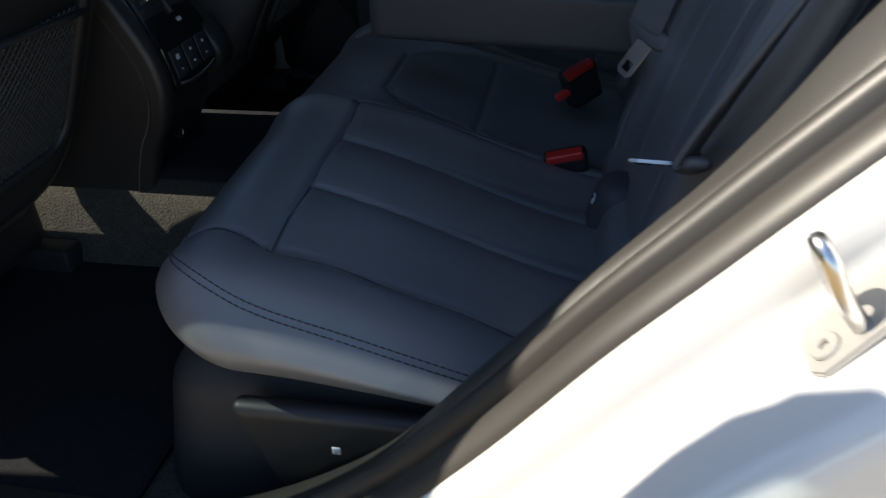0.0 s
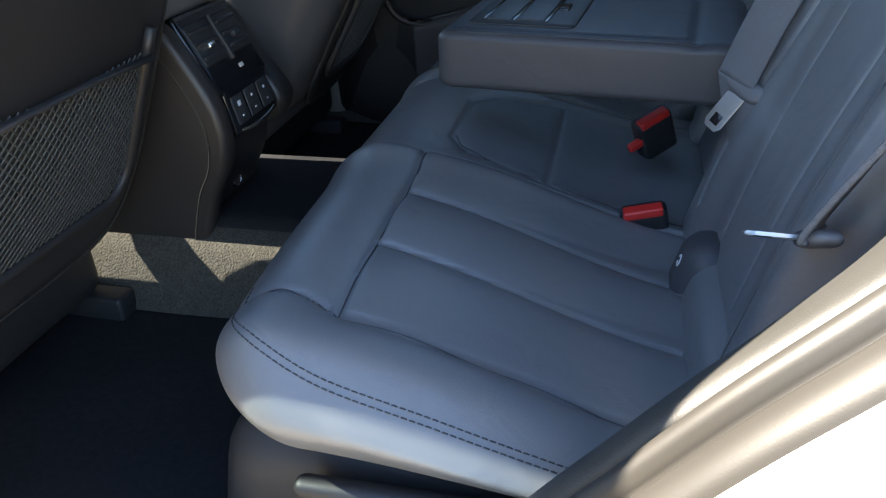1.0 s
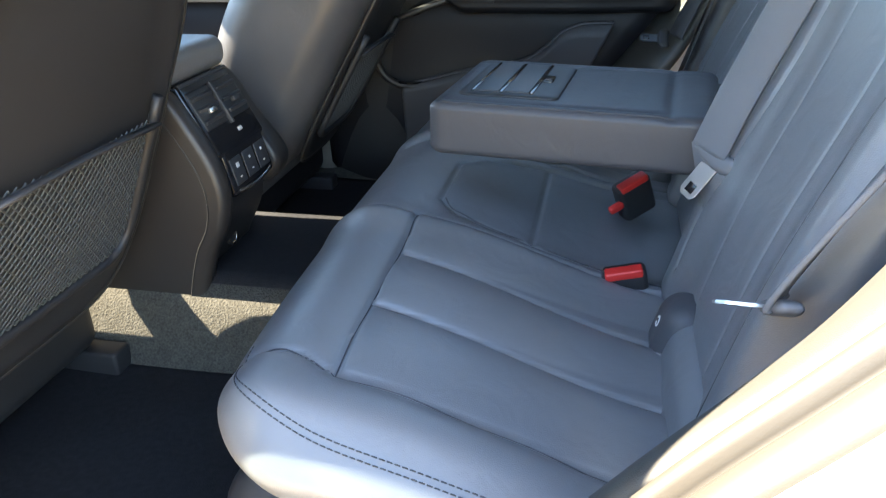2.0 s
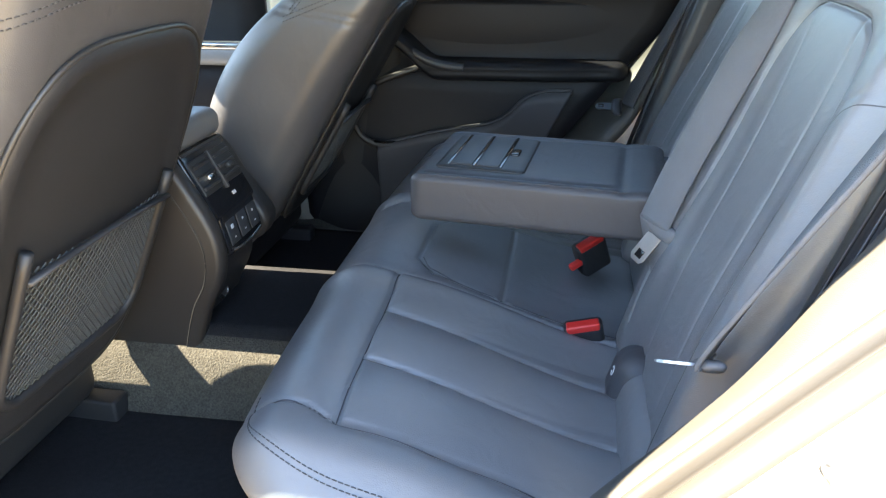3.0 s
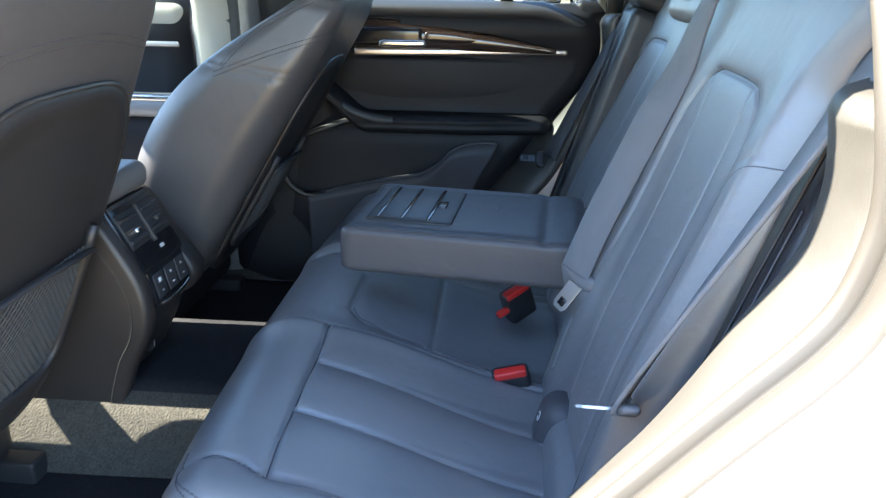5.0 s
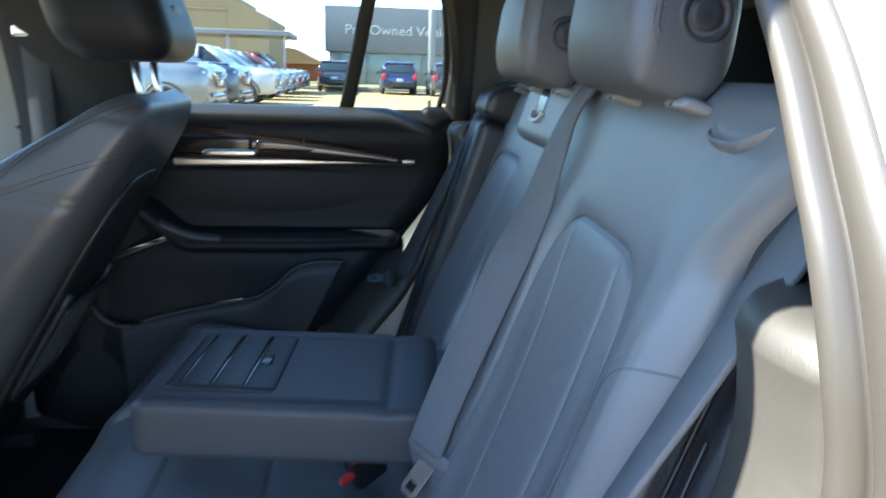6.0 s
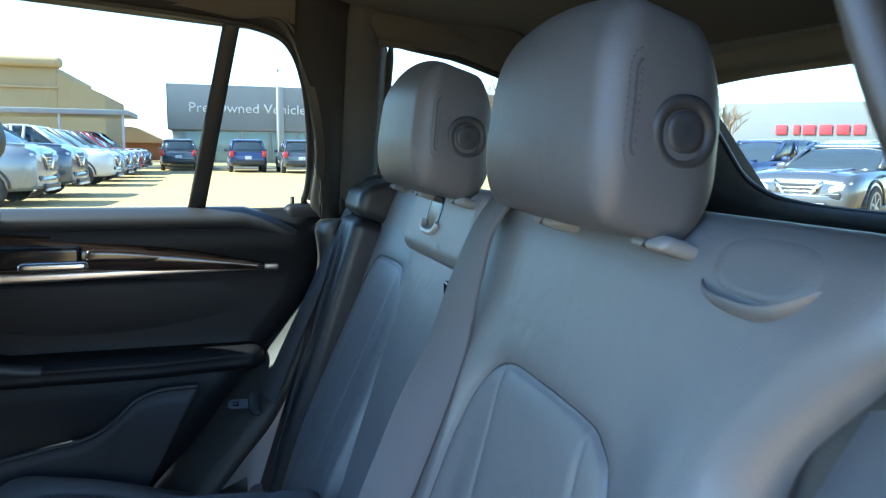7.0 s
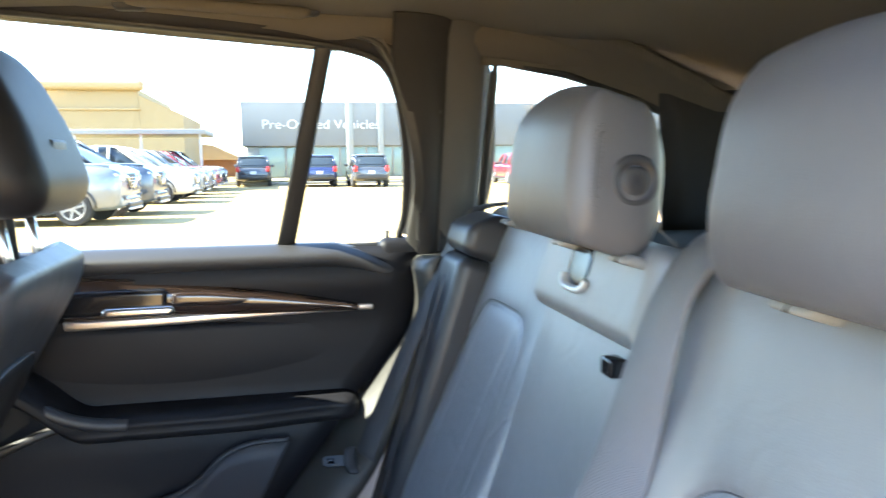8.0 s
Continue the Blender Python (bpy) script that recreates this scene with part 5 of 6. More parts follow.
strip = part("sill_strip", box(-0.70, -0.612, 0.319, 0.324, 0.412, 0.4235, 0.001), CHROME)
tagged(strip, "thin bright edge strip on the footwell carpet", "edge strip")


# ---- far rear door ----
door = thing("rear_door", (-0.3, 0.75, 0.45), "closed rear door with wood trim and leather armrest", "car door")


def door_y(x, z):
    """The face of the door's lower skin."""
    y = float(np.interp(z, [0.40, 0.60, 0.80, 0.86, 0.99, 1.02, 1.06, 1.11], [0.665, 0.645, 0.655, 0.685, 0.690, 0.682, 0.672, 0.70]))
    return y


def rear_limit(z):
    return edge_x(z) - 0.010


part("door_skin", sheet(lambda u, v: (-0.735 + (rear_limit(0.42 + 0.68 * v) + 0.735) * u, door_y(0, 0.42 + 0.68 * v), 0.42 + 0.68 * v), 16, 34, 0.02), DOOR_TRIM, door, "dark soft door lining")
part("sill_pad", soft((0.420, 0.030, 0.021), (0.04, 0.024, 0.019), (20, 2, 2), 7, lambda p: np.stack([p[:, 0] - 0.288, p[:, 1] + 0.680 + 0.012 * sm(0, 0.02, p[:, 2]), p[:, 2] + 1.096 - 0.03 * sm(0.30, 0.415, p[:, 0]) - 0.03 * sm(-0.32, -0.41, p[:, 0])], 1)), SOFT_TRIM, door, "soft padded sill")
insert = part("insert_panel", sheet(lambda u, v: (-0.60 + (min(rear_limit(0.872 + 0.115 * v), 0.10) + 0.585) * u, 0.680 - 0.006 * math.sin(math.pi * u) - 0.004 * math.sin(math.pi * v), 0.872 + 0.118 * v), 20, 8, 0.006), DOOR_TRIM, door, "black leather-look insert")


def wood_pt(u, v):
    x = -0.56 + 0.61 * u
    h = 0.070 * (1 - u ** 2.2)
    return (x, 0.660 - 0.014 * math.sin(math.pi * v) * (1 - u * 0.6), 1.007 + h * v)


part("wood_trim", sheet(wood_pt, 44, 8, 0.006), WOOD, door, "dark glossy wood trim")
part("trim_strip", soft((0.25, 0.006, 0.0075), 0.005, (20, 1, 1), 3, lambda p: np.stack([p[:, 0] - 0.172, p[:, 1] + 0.654 + 0.014 * sm(-0.2, 0.25, p[:, 0]), (p[:, 2]) * (1.15 - 0.3 * sm(-0.25, 0.25, p[:, 0])) + 0.999 + 0.006 * sm(-0.2, 0.25, p[:, 0])], 1)), BRUSHED, door, "brushed rose-grey metal strip")
cup = part("handle_recess", soft((0.085, 0.012, 0.022), 0.011, (4, 1, 2), 5, lambda p: np.stack([p[:, 0] - 0.345, p[:, 1] + 0.650, p[:, 2] + 1.034], 1)), GLOSS_BLACK, door)
part("door_handle", soft((0.056, 0.008, 0.0085), (0.012, 0.007, 0.007), (8, 1, 1), 4, lambda p: np.stack([p[:, 0] - 0.305, p[:, 1] + 0.636, p[:, 2] + 1.020 + 0.05 * (p[:, 0] + 0.05) ** 2], 1)), CHROME, door, "satin chrome inner door handle")
part("handle_blade", soft((0.11, 0.006, 0.009), (0.01, 0.005, 0.007), (12, 1, 1), 4, lambda p: np.stack([p[:, 0] - 0.145, p[:, 1] + 0.643 + 0.016 * sm(-0.1, 0.1, p[:, 0]), p[:, 2] * 1.3 * (1 - 0.8 * sm(-0.08, 0.11, p[:, 0])) + 1.036 - 0.012 * sm(-0.1, 0.1, p[:, 0])], 1)), WOOD, door, "glossy wood blade beside the handle")


def arm_pt(p):
    x, y, z = p[:, 0], p[:, 1], p[:, 2]
    t = sm(-0.157, -0.272, x)
    X = x - 0.228
    Z = z * (1 - 0.15 * t) + 0.838 + 0.080 * t
    Y = y + 0.645 - 0.028 * t + 0.02 * sm(0.05, 0.235, x)
    g = groove(X, Z, [[(-0.5, 0.836), (0.0, 0.840)], [(-0.325, 0.80), (-0.325, 0.88)]], 0.0025, 0.0025)
    return np.stack([X, Y + g * sm(0.0, -0.03, y), Z], 1)


part("armrest", soft((0.275, 0.055, 0.023), (0.03, 0.03, 0.018), (50, 3, 2), 8, arm_pt), DOOR_TRIM, door, "padded leather door armrest")
part("pull_grip", tube(spline([(-0.512, 0.605, 0.935), (-0.494, 0.592, 0.914), (-0.423, 0.590, 0.870), (-0.375, 0.596, 0.852), (-0.325, 0.602, 0.845)], 8), 0.012, 10, flat=0.9), SOFT_TRIM, door, "curved pull grip")
part("grip_cap", tube([(-0.514, 0.605, 0.937), (-0.494, 0.5915, 0.914), (-0.472, 0.590, 0.898)], 0.0128, 10, flat=0.9), GREY_TRIM, door, "pale end of the pull grip")
pk = part("bottle_pocket", tube(spline([(-0.43, 0.625, 0.842), (-0.504, 0.61, 0.817), (-0.566, 0.605, 0.787), (-0.590, 0.60, 0.736), (-0.587, 0.60, 0.702), (-0.565, 0.60, 0.671), (-0.522, 0.60, 0.657), (-0.46, 0.605, 0.660), (-0.40, 0.618, 0.676)], 8), 0.0075, 10), CONSOLE_TRIM, door, "rounded rim of the bottle pocket")
part("pocket_well", disc((-0.520, 0.635, 0.664), (0, 0.0, 1), 0.046, 0.004, 32, 0.036), GLOSS_BLACK, door)
POCKET_TOP = spline([(-0.075, 0, 0.797), (-0.135, 0, 0.795), (-0.180, 0, 0.778), (-0.215, 0, 0.745), (-0.260, 0, 0.718), (-0.330, 0, 0.704), (-0.400, 0, 0.690), (-0.470, 0, 0.672), (-0.535, 0, 0.655)], 6)


def pocket_pt(u, v):
    """The outer wall of the map pocket: u runs forward along its rim, v down."""
    q = POCKET_TOP[min(len(POCKET_TOP) - 1, int(round(u * (len(POCKET_TOP) - 1))))]
    return (q.x - 0.17 * v * (1 - u), 0.603 + 0.034 * v + 0.018 * max(0.0, 0.12 - v), q.z - (q.z - 0.455) * v)


pocket_wall = part("map_pocket", sheet(pocket_pt, len(POCKET_TOP) - 1, 12, 0.012), LIT_POCKET, door, "moulded map pocket, the light it catches put into its grey")
part("pocket_rim", tube([Vector((q.x, 0.607, q.z)) for q in POCKET_TOP], 0.0055, 8), LIT_POCKET, pocket_wall)


# its window
dw = part("window_1", sheet(lambda u, v: (-0.70 + 0.835 * u, wall_y(1.09 + 0.40 * v) + 0.006, 1.09 + 0.40 * v), 6, 8, 0.004), GLASS)
tagged(dw, "clear rear door window, closed", "window", kind="structure")
part("window_bar", sheet(lambda u, v: (-0.084 + 0.077 * v + (0.025 - 0.004 * v) * u, wall_y(1.105 + 0.345 * v) - 0.010 - 0.002 * math.sin(math.pi * u), 1.105 + 0.36 * v), 5, 8, 0.014), BLACK_RUBBER, dw, "upright black window bar")
fr_pts = spline([(-0.66, wall_y(1.108) - 0.012, 1.108), (-0.30, wall_y(1.108) - 0.012, 1.110), (0.10, wall_y(1.108) - 0.012, 1.108), (0.130, wall_y(1.13) - 0.014, 1.13), (0.138, wall_y(1.20) - 0.016, 1.20), (0.127, wall_y(1.32) - 0.018, 1.32), (0.098, wall_y(1.405) - 0.018, 1.400), (0.04, wall_y(1.43) - 0.018, 1.431), (-0.10, wall_y(1.45) - 0.018, 1.446), (-0.35, wall_y(1.458) - 0.018, 1.464), (-0.66, wall_y(1.46) - 0.018, 1.485)], 8)
part("window_rubber", tube(fr_pts, 0.0065, 8), BLACK_RUBBER, dw, "black rubber window channel")
fp = fr_pts
frf = []
for i, p in enumerate(fp):
    t = fp[min(i + 1, len(fp) - 1)] - fp[max(i - 1, 0)]
    nrm = Vector((t.z, 0, -t.x)).normalized()
    frf.append((nrm, Vector((0, 1, 0))))
a0 = 24
part("door_frame", sweep(fp[a0:], [(0.0, 0.02), (0.002, -0.006), (0.014, -0.016), (0.028, -0.014), (0.036, 0.0), (0.040, 0.02)], frf[a0:]), PILLAR_TRIM, door, "dark upper door frame")
part("sill_corner", soft((0.045, 0.022, 0.030), 0.018, (2, 1, 1), 4, lambda p: p + np.array((0.135, 0.692, 1.092))), DOOR_TRIM, door)
lockpin = part("lock_pin", tube([(0.108, 0.690, 1.100), (0.108, 0.690, 1.135)], 0.004, 8), BLACK_RUBBER, door, "black lock pin")
part("outer_skin", sheet(lambda u, v: (-0.74 + 0.86 * u, 0.845 - 0.05 * v * v, 0.42 + 0.68 * v), 8, 10, 0.02), WHITE_PAINT, door, "white outer door skin")

# far front door, seen past the seat
fd = thing("front_door", (-1.2, 0.75, 0.45), "closed front door with chrome handle strip", "car door")
part("door_skin", sheet(lambda u, v: (-1.62 + 0.80 * u, float(np.interp(0.42 + 0.68 * v, [0.4, 0.8, 0.86, 0.98, 1.05, 1.10], [0.66, 0.66, 0.685, 0.69, 0.675, 0.70])), 0.42 + 0.68 * v), 10, 24, 0.02), DOOR_TRIM, fd)
part("sill_pad", soft((0.39, 0.028, 0.034), (0.04, 0.024, 0.028), (8, 2, 2), 5, lambda p: p + np.array((-1.215, 0.685, 1.065))), SUNLIT_TRIM, fd, "padded sill, pale colour in place of sunlight")
part("armrest", soft((0.22, 0.05, 0.026), 0.022, (6, 2, 1), 5, lambda p: p + np.array((-1.05, 0.645, 0.862))), LEATHER, fd)
part("trim_strip", soft((0.28, 0.006, 0.008), 0.005, (4, 1, 1), 3, lambda p: p + np.array((-1.13, 0.668, 1.005))), BRUSHED, fd, "brushed metal strip")
part("arm_strip", soft((0.15, 0.008, 0.008), 0.005, (4, 1, 1), 3, lambda p: p + np.array((-1.00, 0.600, 0.885))), CHROME, fd, "chrome grip strip")
part("lock_pin", tube([(-0.93, 0.688, 1.095), (-0.93, 0.688, 1.125)], 0.004, 8), BLACK_RUBBER, fd)
part("outer_skin", sheet(lambda u, v: (-1.65 + 0.89 * u, 0.845 - 0.05 * v * v, 0.42 + 0.68 * v), 8, 10, 0.02), WHITE_PAINT, fd)
fwin = part("window_2", sheet(lambda u, v: (-1.45 + 0.67 * u, wall_y(1.09 + 0.37 * v) + 0.006, 1.09 + 0.37 * v), 6, 6, 0.004), GLASS)
tagged(fwin, "clear front door window, closed", "window", kind="structure")
# near front door, closed
nd = thing("front_door", (-1.2, -0.75, 0.45), "closed white driver door", "car door")
part("door_skin", sheet(lambda u, v: (-1.62 + 0.80 * u, -0.69, 0.42 + 0.68 * v), 6, 10, 0.02), DOOR_TRIM, nd)
part("outer_skin", sheet(lambda u, v: (-1.65 + 0.89 * u, -(0.845 - 0.05 * v * v), 0.42 + 0.68 * v), 8, 10, 0.02), WHITE_PAINT, nd)

part("window_frame", sheet(lambda u, v: (-0.815 + 0.105 * u, -(wall_y(1.09 + 0.37 * v) + 0.026 + 0.006 * math.sin(math.pi * u)), 1.09 + 0.37 * v), 4, 10, 0.02), GLOSS_BLACK, nd, "gloss black pillar cover")
part("window_frame", sheet(lambda u, v: (-1.42 + 0.71 * u, -(wall_y(1.455) - 0.012 + 0.022 * v), 1.43 + 0.035 * v + 0.02 * math.sin(math.pi * u)), 12, 3, 0.02), GLOSS_BLACK, nd, "gloss black upper window frame")
nwin = part("window_5", sheet(lambda u, v: (-1.45 + 0.67 * u, -wall_y(1.09 + 0.37 * v) - 0.006, 1.09 + 0.37 * v), 6, 6, 0.004), GLASS)
tagged(nwin, "clear driver door window, closed", "window", kind="structure")

# near rear door, standing open
od = thing("rear_door", (-0.74, -0.80, 0.42), "open white rear door with dark lining", "car door")
OPEN = Matrix.Translation((-0.74, -0.80, 0)) @ Matrix.Rotation(radians(-80), 4, "Z")


def open_edge(z):
    return edge_x(z) + 0.76


part("outer_skin", sheet(lambda u, v: OPEN @ Vector((0.0 + open_edge(0.42 + 0.68 * v) * u, -0.035 - 0.035 * math.sin(math.pi * v), 0.42 + 0.68 * v)), 10, 12, 0.012), WHITE_PAINT, od, "white outer door skin")
part("door_lining", sheet(lambda u, v: OPEN @ Vector((0.02 + (open_edge(0.42 + 0.66 * v) - 0.05) * u, 0.045 + 0.02 * math.sin(math.pi * v), 0.42 + 0.66 * v)), 10, 12, 0.012), DOOR_TRIM, od, "dark soft door lining")
part("armrest", soft((0.27, 0.045, 0.032), 0.028, (8, 2, 2), 6, lambda p: placed(OPEN)(p + np.array((0.46, 0.085, 0.80)))), DOOR_TRIM, od, "padded door armrest")
part("window_frame", tube([OPEN @ Vector(q) for q in spline([(0.02, 0.0, 1.08), (0.02, 0.03, 1.26), (0.04, 0.10, 1.43), (0.30, 0.12, 1.465), (0.66, 0.12, 1.45), (0.80, 0.10, 1.40), (0.87, 0.06, 1.25), (0.88, 0.0, 1.09)], 6)], 0.022, 8), GLOSS_BLACK, od, "black upper window frame")
part("glass", sheet(lambda u, v: OPEN @ Vector((0.03 + 0.83 * u - 0.06 * v * u, 0.005 + 0.10 * v, 1.085 + (0.365 - 0.05 * u) * v)), 6, 6, 0.004), GLASS, od, "tinted window glass")

# grab handle and coat hook over the far door
gh = thing("grab_handle", (-0.15, 0.53, 1.46), "folded dark grab handle on the roof rail", "grab handle")
part("handle", tube(spline([(-0.275, 0.530, 1.492), (-0.26, 0.515, 1.484), (-0.15, 0.510, 1.478), (-0.045, 0.515, 1.474), (-0.03, 0.530, 1.480)], 6), 0.009, 10), HEADLINER, gh)
for x in (-0.275, -0.030):
    part("foot", soft((0.022, 0.012, 0.012), 0.008, (1, 1, 1), 4, lambda p: p + np.array((x, 0.533, 1.484))), PLASTIC, gh)
ch = part("coat_hook", soft((0.014, 0.008, 0.008), 0.005, (1, 1, 1), 4, lambda p: p + np.array((0.173, 0.590, 1.340))), PLASTIC)
tagged(ch, "small black coat hook on the rear pillar", "coat hook")
pb = thing("seat_belt", (-0.66, 0.61, 1.2), "black front passenger seat belt on the centre pillar", "seat belt")
part("webbing", ribbon(spline([(-0.655, 0.596, 1.235), (-0.655, 0.610, 1.1), (-0.650, 0.625, 0.7)], 6), (1, 0, 0), 0.048), FAR_WEBBING, pb)
part("belt_loop", soft((0.034, 0.008, 0.013), 0.006, (2, 1, 1), 4, lambda p: p + np.array((-0.655, 0.592, 1.248))), CHROME, pb, "chrome belt loop")
part("height_adjuster", soft((0.024, 0.010, 0.055), 0.008, (1, 1, 2), 4, lambda p: p + np.array((-0.655, 0.592, 1.325))), DOOR_TRIM, pb, "black height adjuster")



# ---- outside: the lot, parked vehicles, buildings ----
CONCRETE = material("sunlit_concrete", (0.35, 0.2345, 0.0875), 0.9, spread=0.14, scale=0.35, grain=0.3, grain_scale=60, fleck=0.3)
GRASS = material("dry_grass", (0.21, 0.175, 0.077), 0.95, spread=0.35, scale=3, grain=0.6, grain_scale=30, fleck=0.5)
TAN_WALL = material("tan_stucco", (0.33, 0.235, 0.125), 0.9, spread=0.08, scale=0.6, grain=0.3, grain_scale=30)
TAN_TRIM = material("tan_cornice", (0.36, 0.258, 0.14), 0.85, spread=0.06, scale=0.8)
BRICK = material("brown_brick", (0.182, 0.091, 0.049), 0.9, spread=0.2, scale=2, grain=0.4, grain_scale=20)
GREY_PANEL = material("grey_cladding", (0.135, 0.143, 0.150), 0.5, spread=0.06, scale=0.8)
PALE_PANEL = material("pale_cladding", (0.21, 0.217, 0.21), 0.5, spread=0.05, scale=0.8)
SHOP_GLASS = material("shop_glass", (0.15, 0.21, 0.195), 0.12, spread=0.2, scale=0.5)
SIGN_WHITE = material("white_sign", (0.525, 0.525, 0.525), 0.5)
SIGN_RED = material("red_sign", (0.55, 0.03, 0.04), 0.5)
POLE = material("pale_pole", (0.35, 0.35, 0.336), 0.5)
ALLOY = material("alloy_wheel", (0.224, 0.224, 0.231), 0.35, metal=0.6)
TYRE = material("tyre", (0.02, 0.02, 0.02), 0.8)
CAR_GLASS = material("car_glass", (0.03, 0.04, 0.05), 0.06, spread=0.1)
DARK_PART = material("dark_grille", (0.02, 0.02, 0.022), 0.4)
LAMP = material("lamp_lens", (0.455, 0.462, 0.476), 0.1, spread=0.1)
RED_LENS = material("red_lens", (0.45, 0.02, 0.02), 0.15, spread=0.1)

ground = part("ground", sheet(lambda u, v: (-1500 + 3000 * u, -1500 + 3000 * v, 0), 4, 4), CONCRETE)
tagged(ground, "pale sunlit concrete lot", "ground", kind="structure")
strip_ = part("grass_strip", sheet(lambda u, v: (-60 + 160 * u, 44.5 + 9 * v, 0.12 + 0.05 * math.sin(30 * u) * math.sin(math.pi * v)), 60, 4, 0.1), GRASS)
tagged(strip_, "dry yellow grass verge behind a kerb", "grass", kind="stuff")
kerb = part("kerb", box(-60, 100, 44.3, 44.5, 0, 0.15, 0.02), PALE_PANEL)
tagged(kerb, "pale concrete kerb", "kerb", kind="structure")


def paint(name, color, rough=0.22, metal=0.3):
    return material(name, color, rough, metal=metal, spread=0.04, scale=2, coat=0.7)


PAINTS = {"silver": paint("silver_paint", (0.1728, 0.1944, 0.2232)), "blue_grey": paint("blue_grey_paint", (0.0648, 0.0864, 0.1224)), "white": paint("white_car_paint", (0.4464, 0.4464, 0.432), metal=0.0),
          "red": paint("red_paint", (0.3024, 0.0216, 0.036)), "navy": paint("navy_paint", (0.0252, 0.036, 0.1008)), "grey": paint("grey_paint", (0.0648, 0.072, 0.0864)), "black": paint("black_paint", (0.02, 0.02, 0.022)),
          "pale_blue": paint("pale_blue_paint", (0.18, 0.216, 0.2592))}


def vehicle(x, y, turn, color, label, category, group, L=4.7, W=1.9, H=1.75, hood=1.12, belt=1.08, rear=0.0, pickup=False, face=True):
    """A parked vehicle that points along its own +x. Its nose stands at (x, y)."""
    ob = thing("parked_car", pose(x, y, 0, 0, 0, turn), label, category, group)
    col = PAINTS[color]
    hw = W / 2

    def loft(stations, mat, name, label_=""):
        # stations: x, half width, bottom, top, shoulder drop
        verts, faces = [], []
        n = 14
        for sx, w, zb, zt, rnd in stations:
            pts = [(-w * 0.88, zb), (-w * 0.98, zb + 0.10 * (zt - zb)), (-w, zb + 0.45 * (zt - zb)), (-w * 0.985, zb + 0.75 * (zt - zb)), (-w * (1 - 0.4 * rnd), zt - 0.25 * rnd * (zt - zb)), (-w * (1 - rnd), zt - 0.06 * (zt - zb)), (-w * 0.45, zt),
                   (w * 0.45, zt), (w * (1 - rnd), zt - 0.06 * (zt - zb)), (w * (1 - 0.4 * rnd), zt - 0.25 * rnd * (zt - zb)), (w * 0.985, zb + 0.75 * (zt - zb)), (w, zb + 0.45 * (zt - zb)), (w * 0.98, zb + 0.10 * (zt - zb)), (w * 0.88, zb)]
            verts += [(sx, yy, zz) for yy, zz in pts]
        for i in range(len(stations) - 1):
            for j in range(n):
                faces.append([i * n + j, (i + 1) * n + j, (i + 1) * n + (j + 1) % n, i * n + (j + 1) % n])
        faces.append(list(range(n)))
        faces.append([(len(stations) - 1) * n + j for j in range(n)][::-1])
        me = mesh_from(verts, faces)
        return part(name, me, mat, ob, label_, True)
    z0 = 0.30
    body = loft([(-L, hw * 0.86, 0.45, belt - 0.12, 0.12), (-L + 0.08, hw * 0.95, 0.36, belt - 0.03, 0.12), (-L + 0.5, hw, z0, belt, 0.10), (-L * 0.55, hw, z0, belt + 0.02, 0.10), (-1.75, hw, z0, belt + 0.02, 0.12),
                 (-1.30, hw, z0, hood + 0.02, 0.16), (-0.55, hw * 0.99, z0, hood - 0.01, 0.17), (-0.18, hw * 0.96, 0.32, hood - 0.05, 0.17), (-0.03, hw * 0.88, 0.36, hood - 0.13, 0.17), (0.0, hw * 0.80, 0.42, hood - 0.24, 0.17)], col, "body")
    cab0 = -L * 0.60 if pickup else -L + 0.12
    g = [(cab0, hw * 0.86, belt - 0.05, belt + 0.02, 0.15), (cab0 + (0.12 if pickup else 0.30), hw * 0.80, belt - 0.05, H - 0.07, 0.16), (cab0 + 0.8, hw * 0.79, belt - 0.05, H - 0.01, 0.16), (-2.55, hw * 0.79, belt - 0.05, H - 0.02, 0.16), (-2.15, hw * 0.80, belt - 0.05, H - 0.10, 0.16), (-1.35, hw * 0.86, belt - 0.05, hood + 0.03, 0.1)]
    loft(g, CAR_GLASS, "greenhouse", "dark window glass")
    r0 = cab0 + (0.10 if pickup else 0.26)
    part("roof", soft(((-2.2 - r0) / 2, hw * 0.72, 0.035), 0.03, (4, 4, 1), 3, lambda p: np.stack([p[:, 0] + (-2.2 + r0) / 2, p[:, 1], p[:, 2] + H - 0.02 - 0.10 * np.maximum(0, np.abs(p[:, 0]) - (-2.2 - r0) / 2 + 0.3) ** 2 * 6], 1)), col, ob, "", True)
    for sgn in (-1, 1):
        for a, b_ in (((-1.40, hw * 0.87, hood + 0.02), (-2.2, hw * 0.76, H - 0.05)), ((-2.75, hw * 0.95, belt), (-2.80, hw * 0.77, H - 0.04)), ((cab0 + 0.75, hw * 0.95, belt), (cab0 + 0.80, hw * 0.77, H - 0.04)), ((cab0 + 0.03, hw * 0.90, belt), (cab0 + 0.34, hw * 0.76, H - 0.06))):
            part("pillar", tube([(a[0], sgn * a[1], a[2]), (b_[0], sgn * b_[1], b_[2])], 0.045, 6), col, ob, "", True)
        part("mirror", soft((0.07, 0.10, 0.075), 0.05, (1, 1, 1), 3, lambda p: p + np.array((-1.72, sgn * (hw + 0.10), belt + 0.06))), col, ob, "", True)
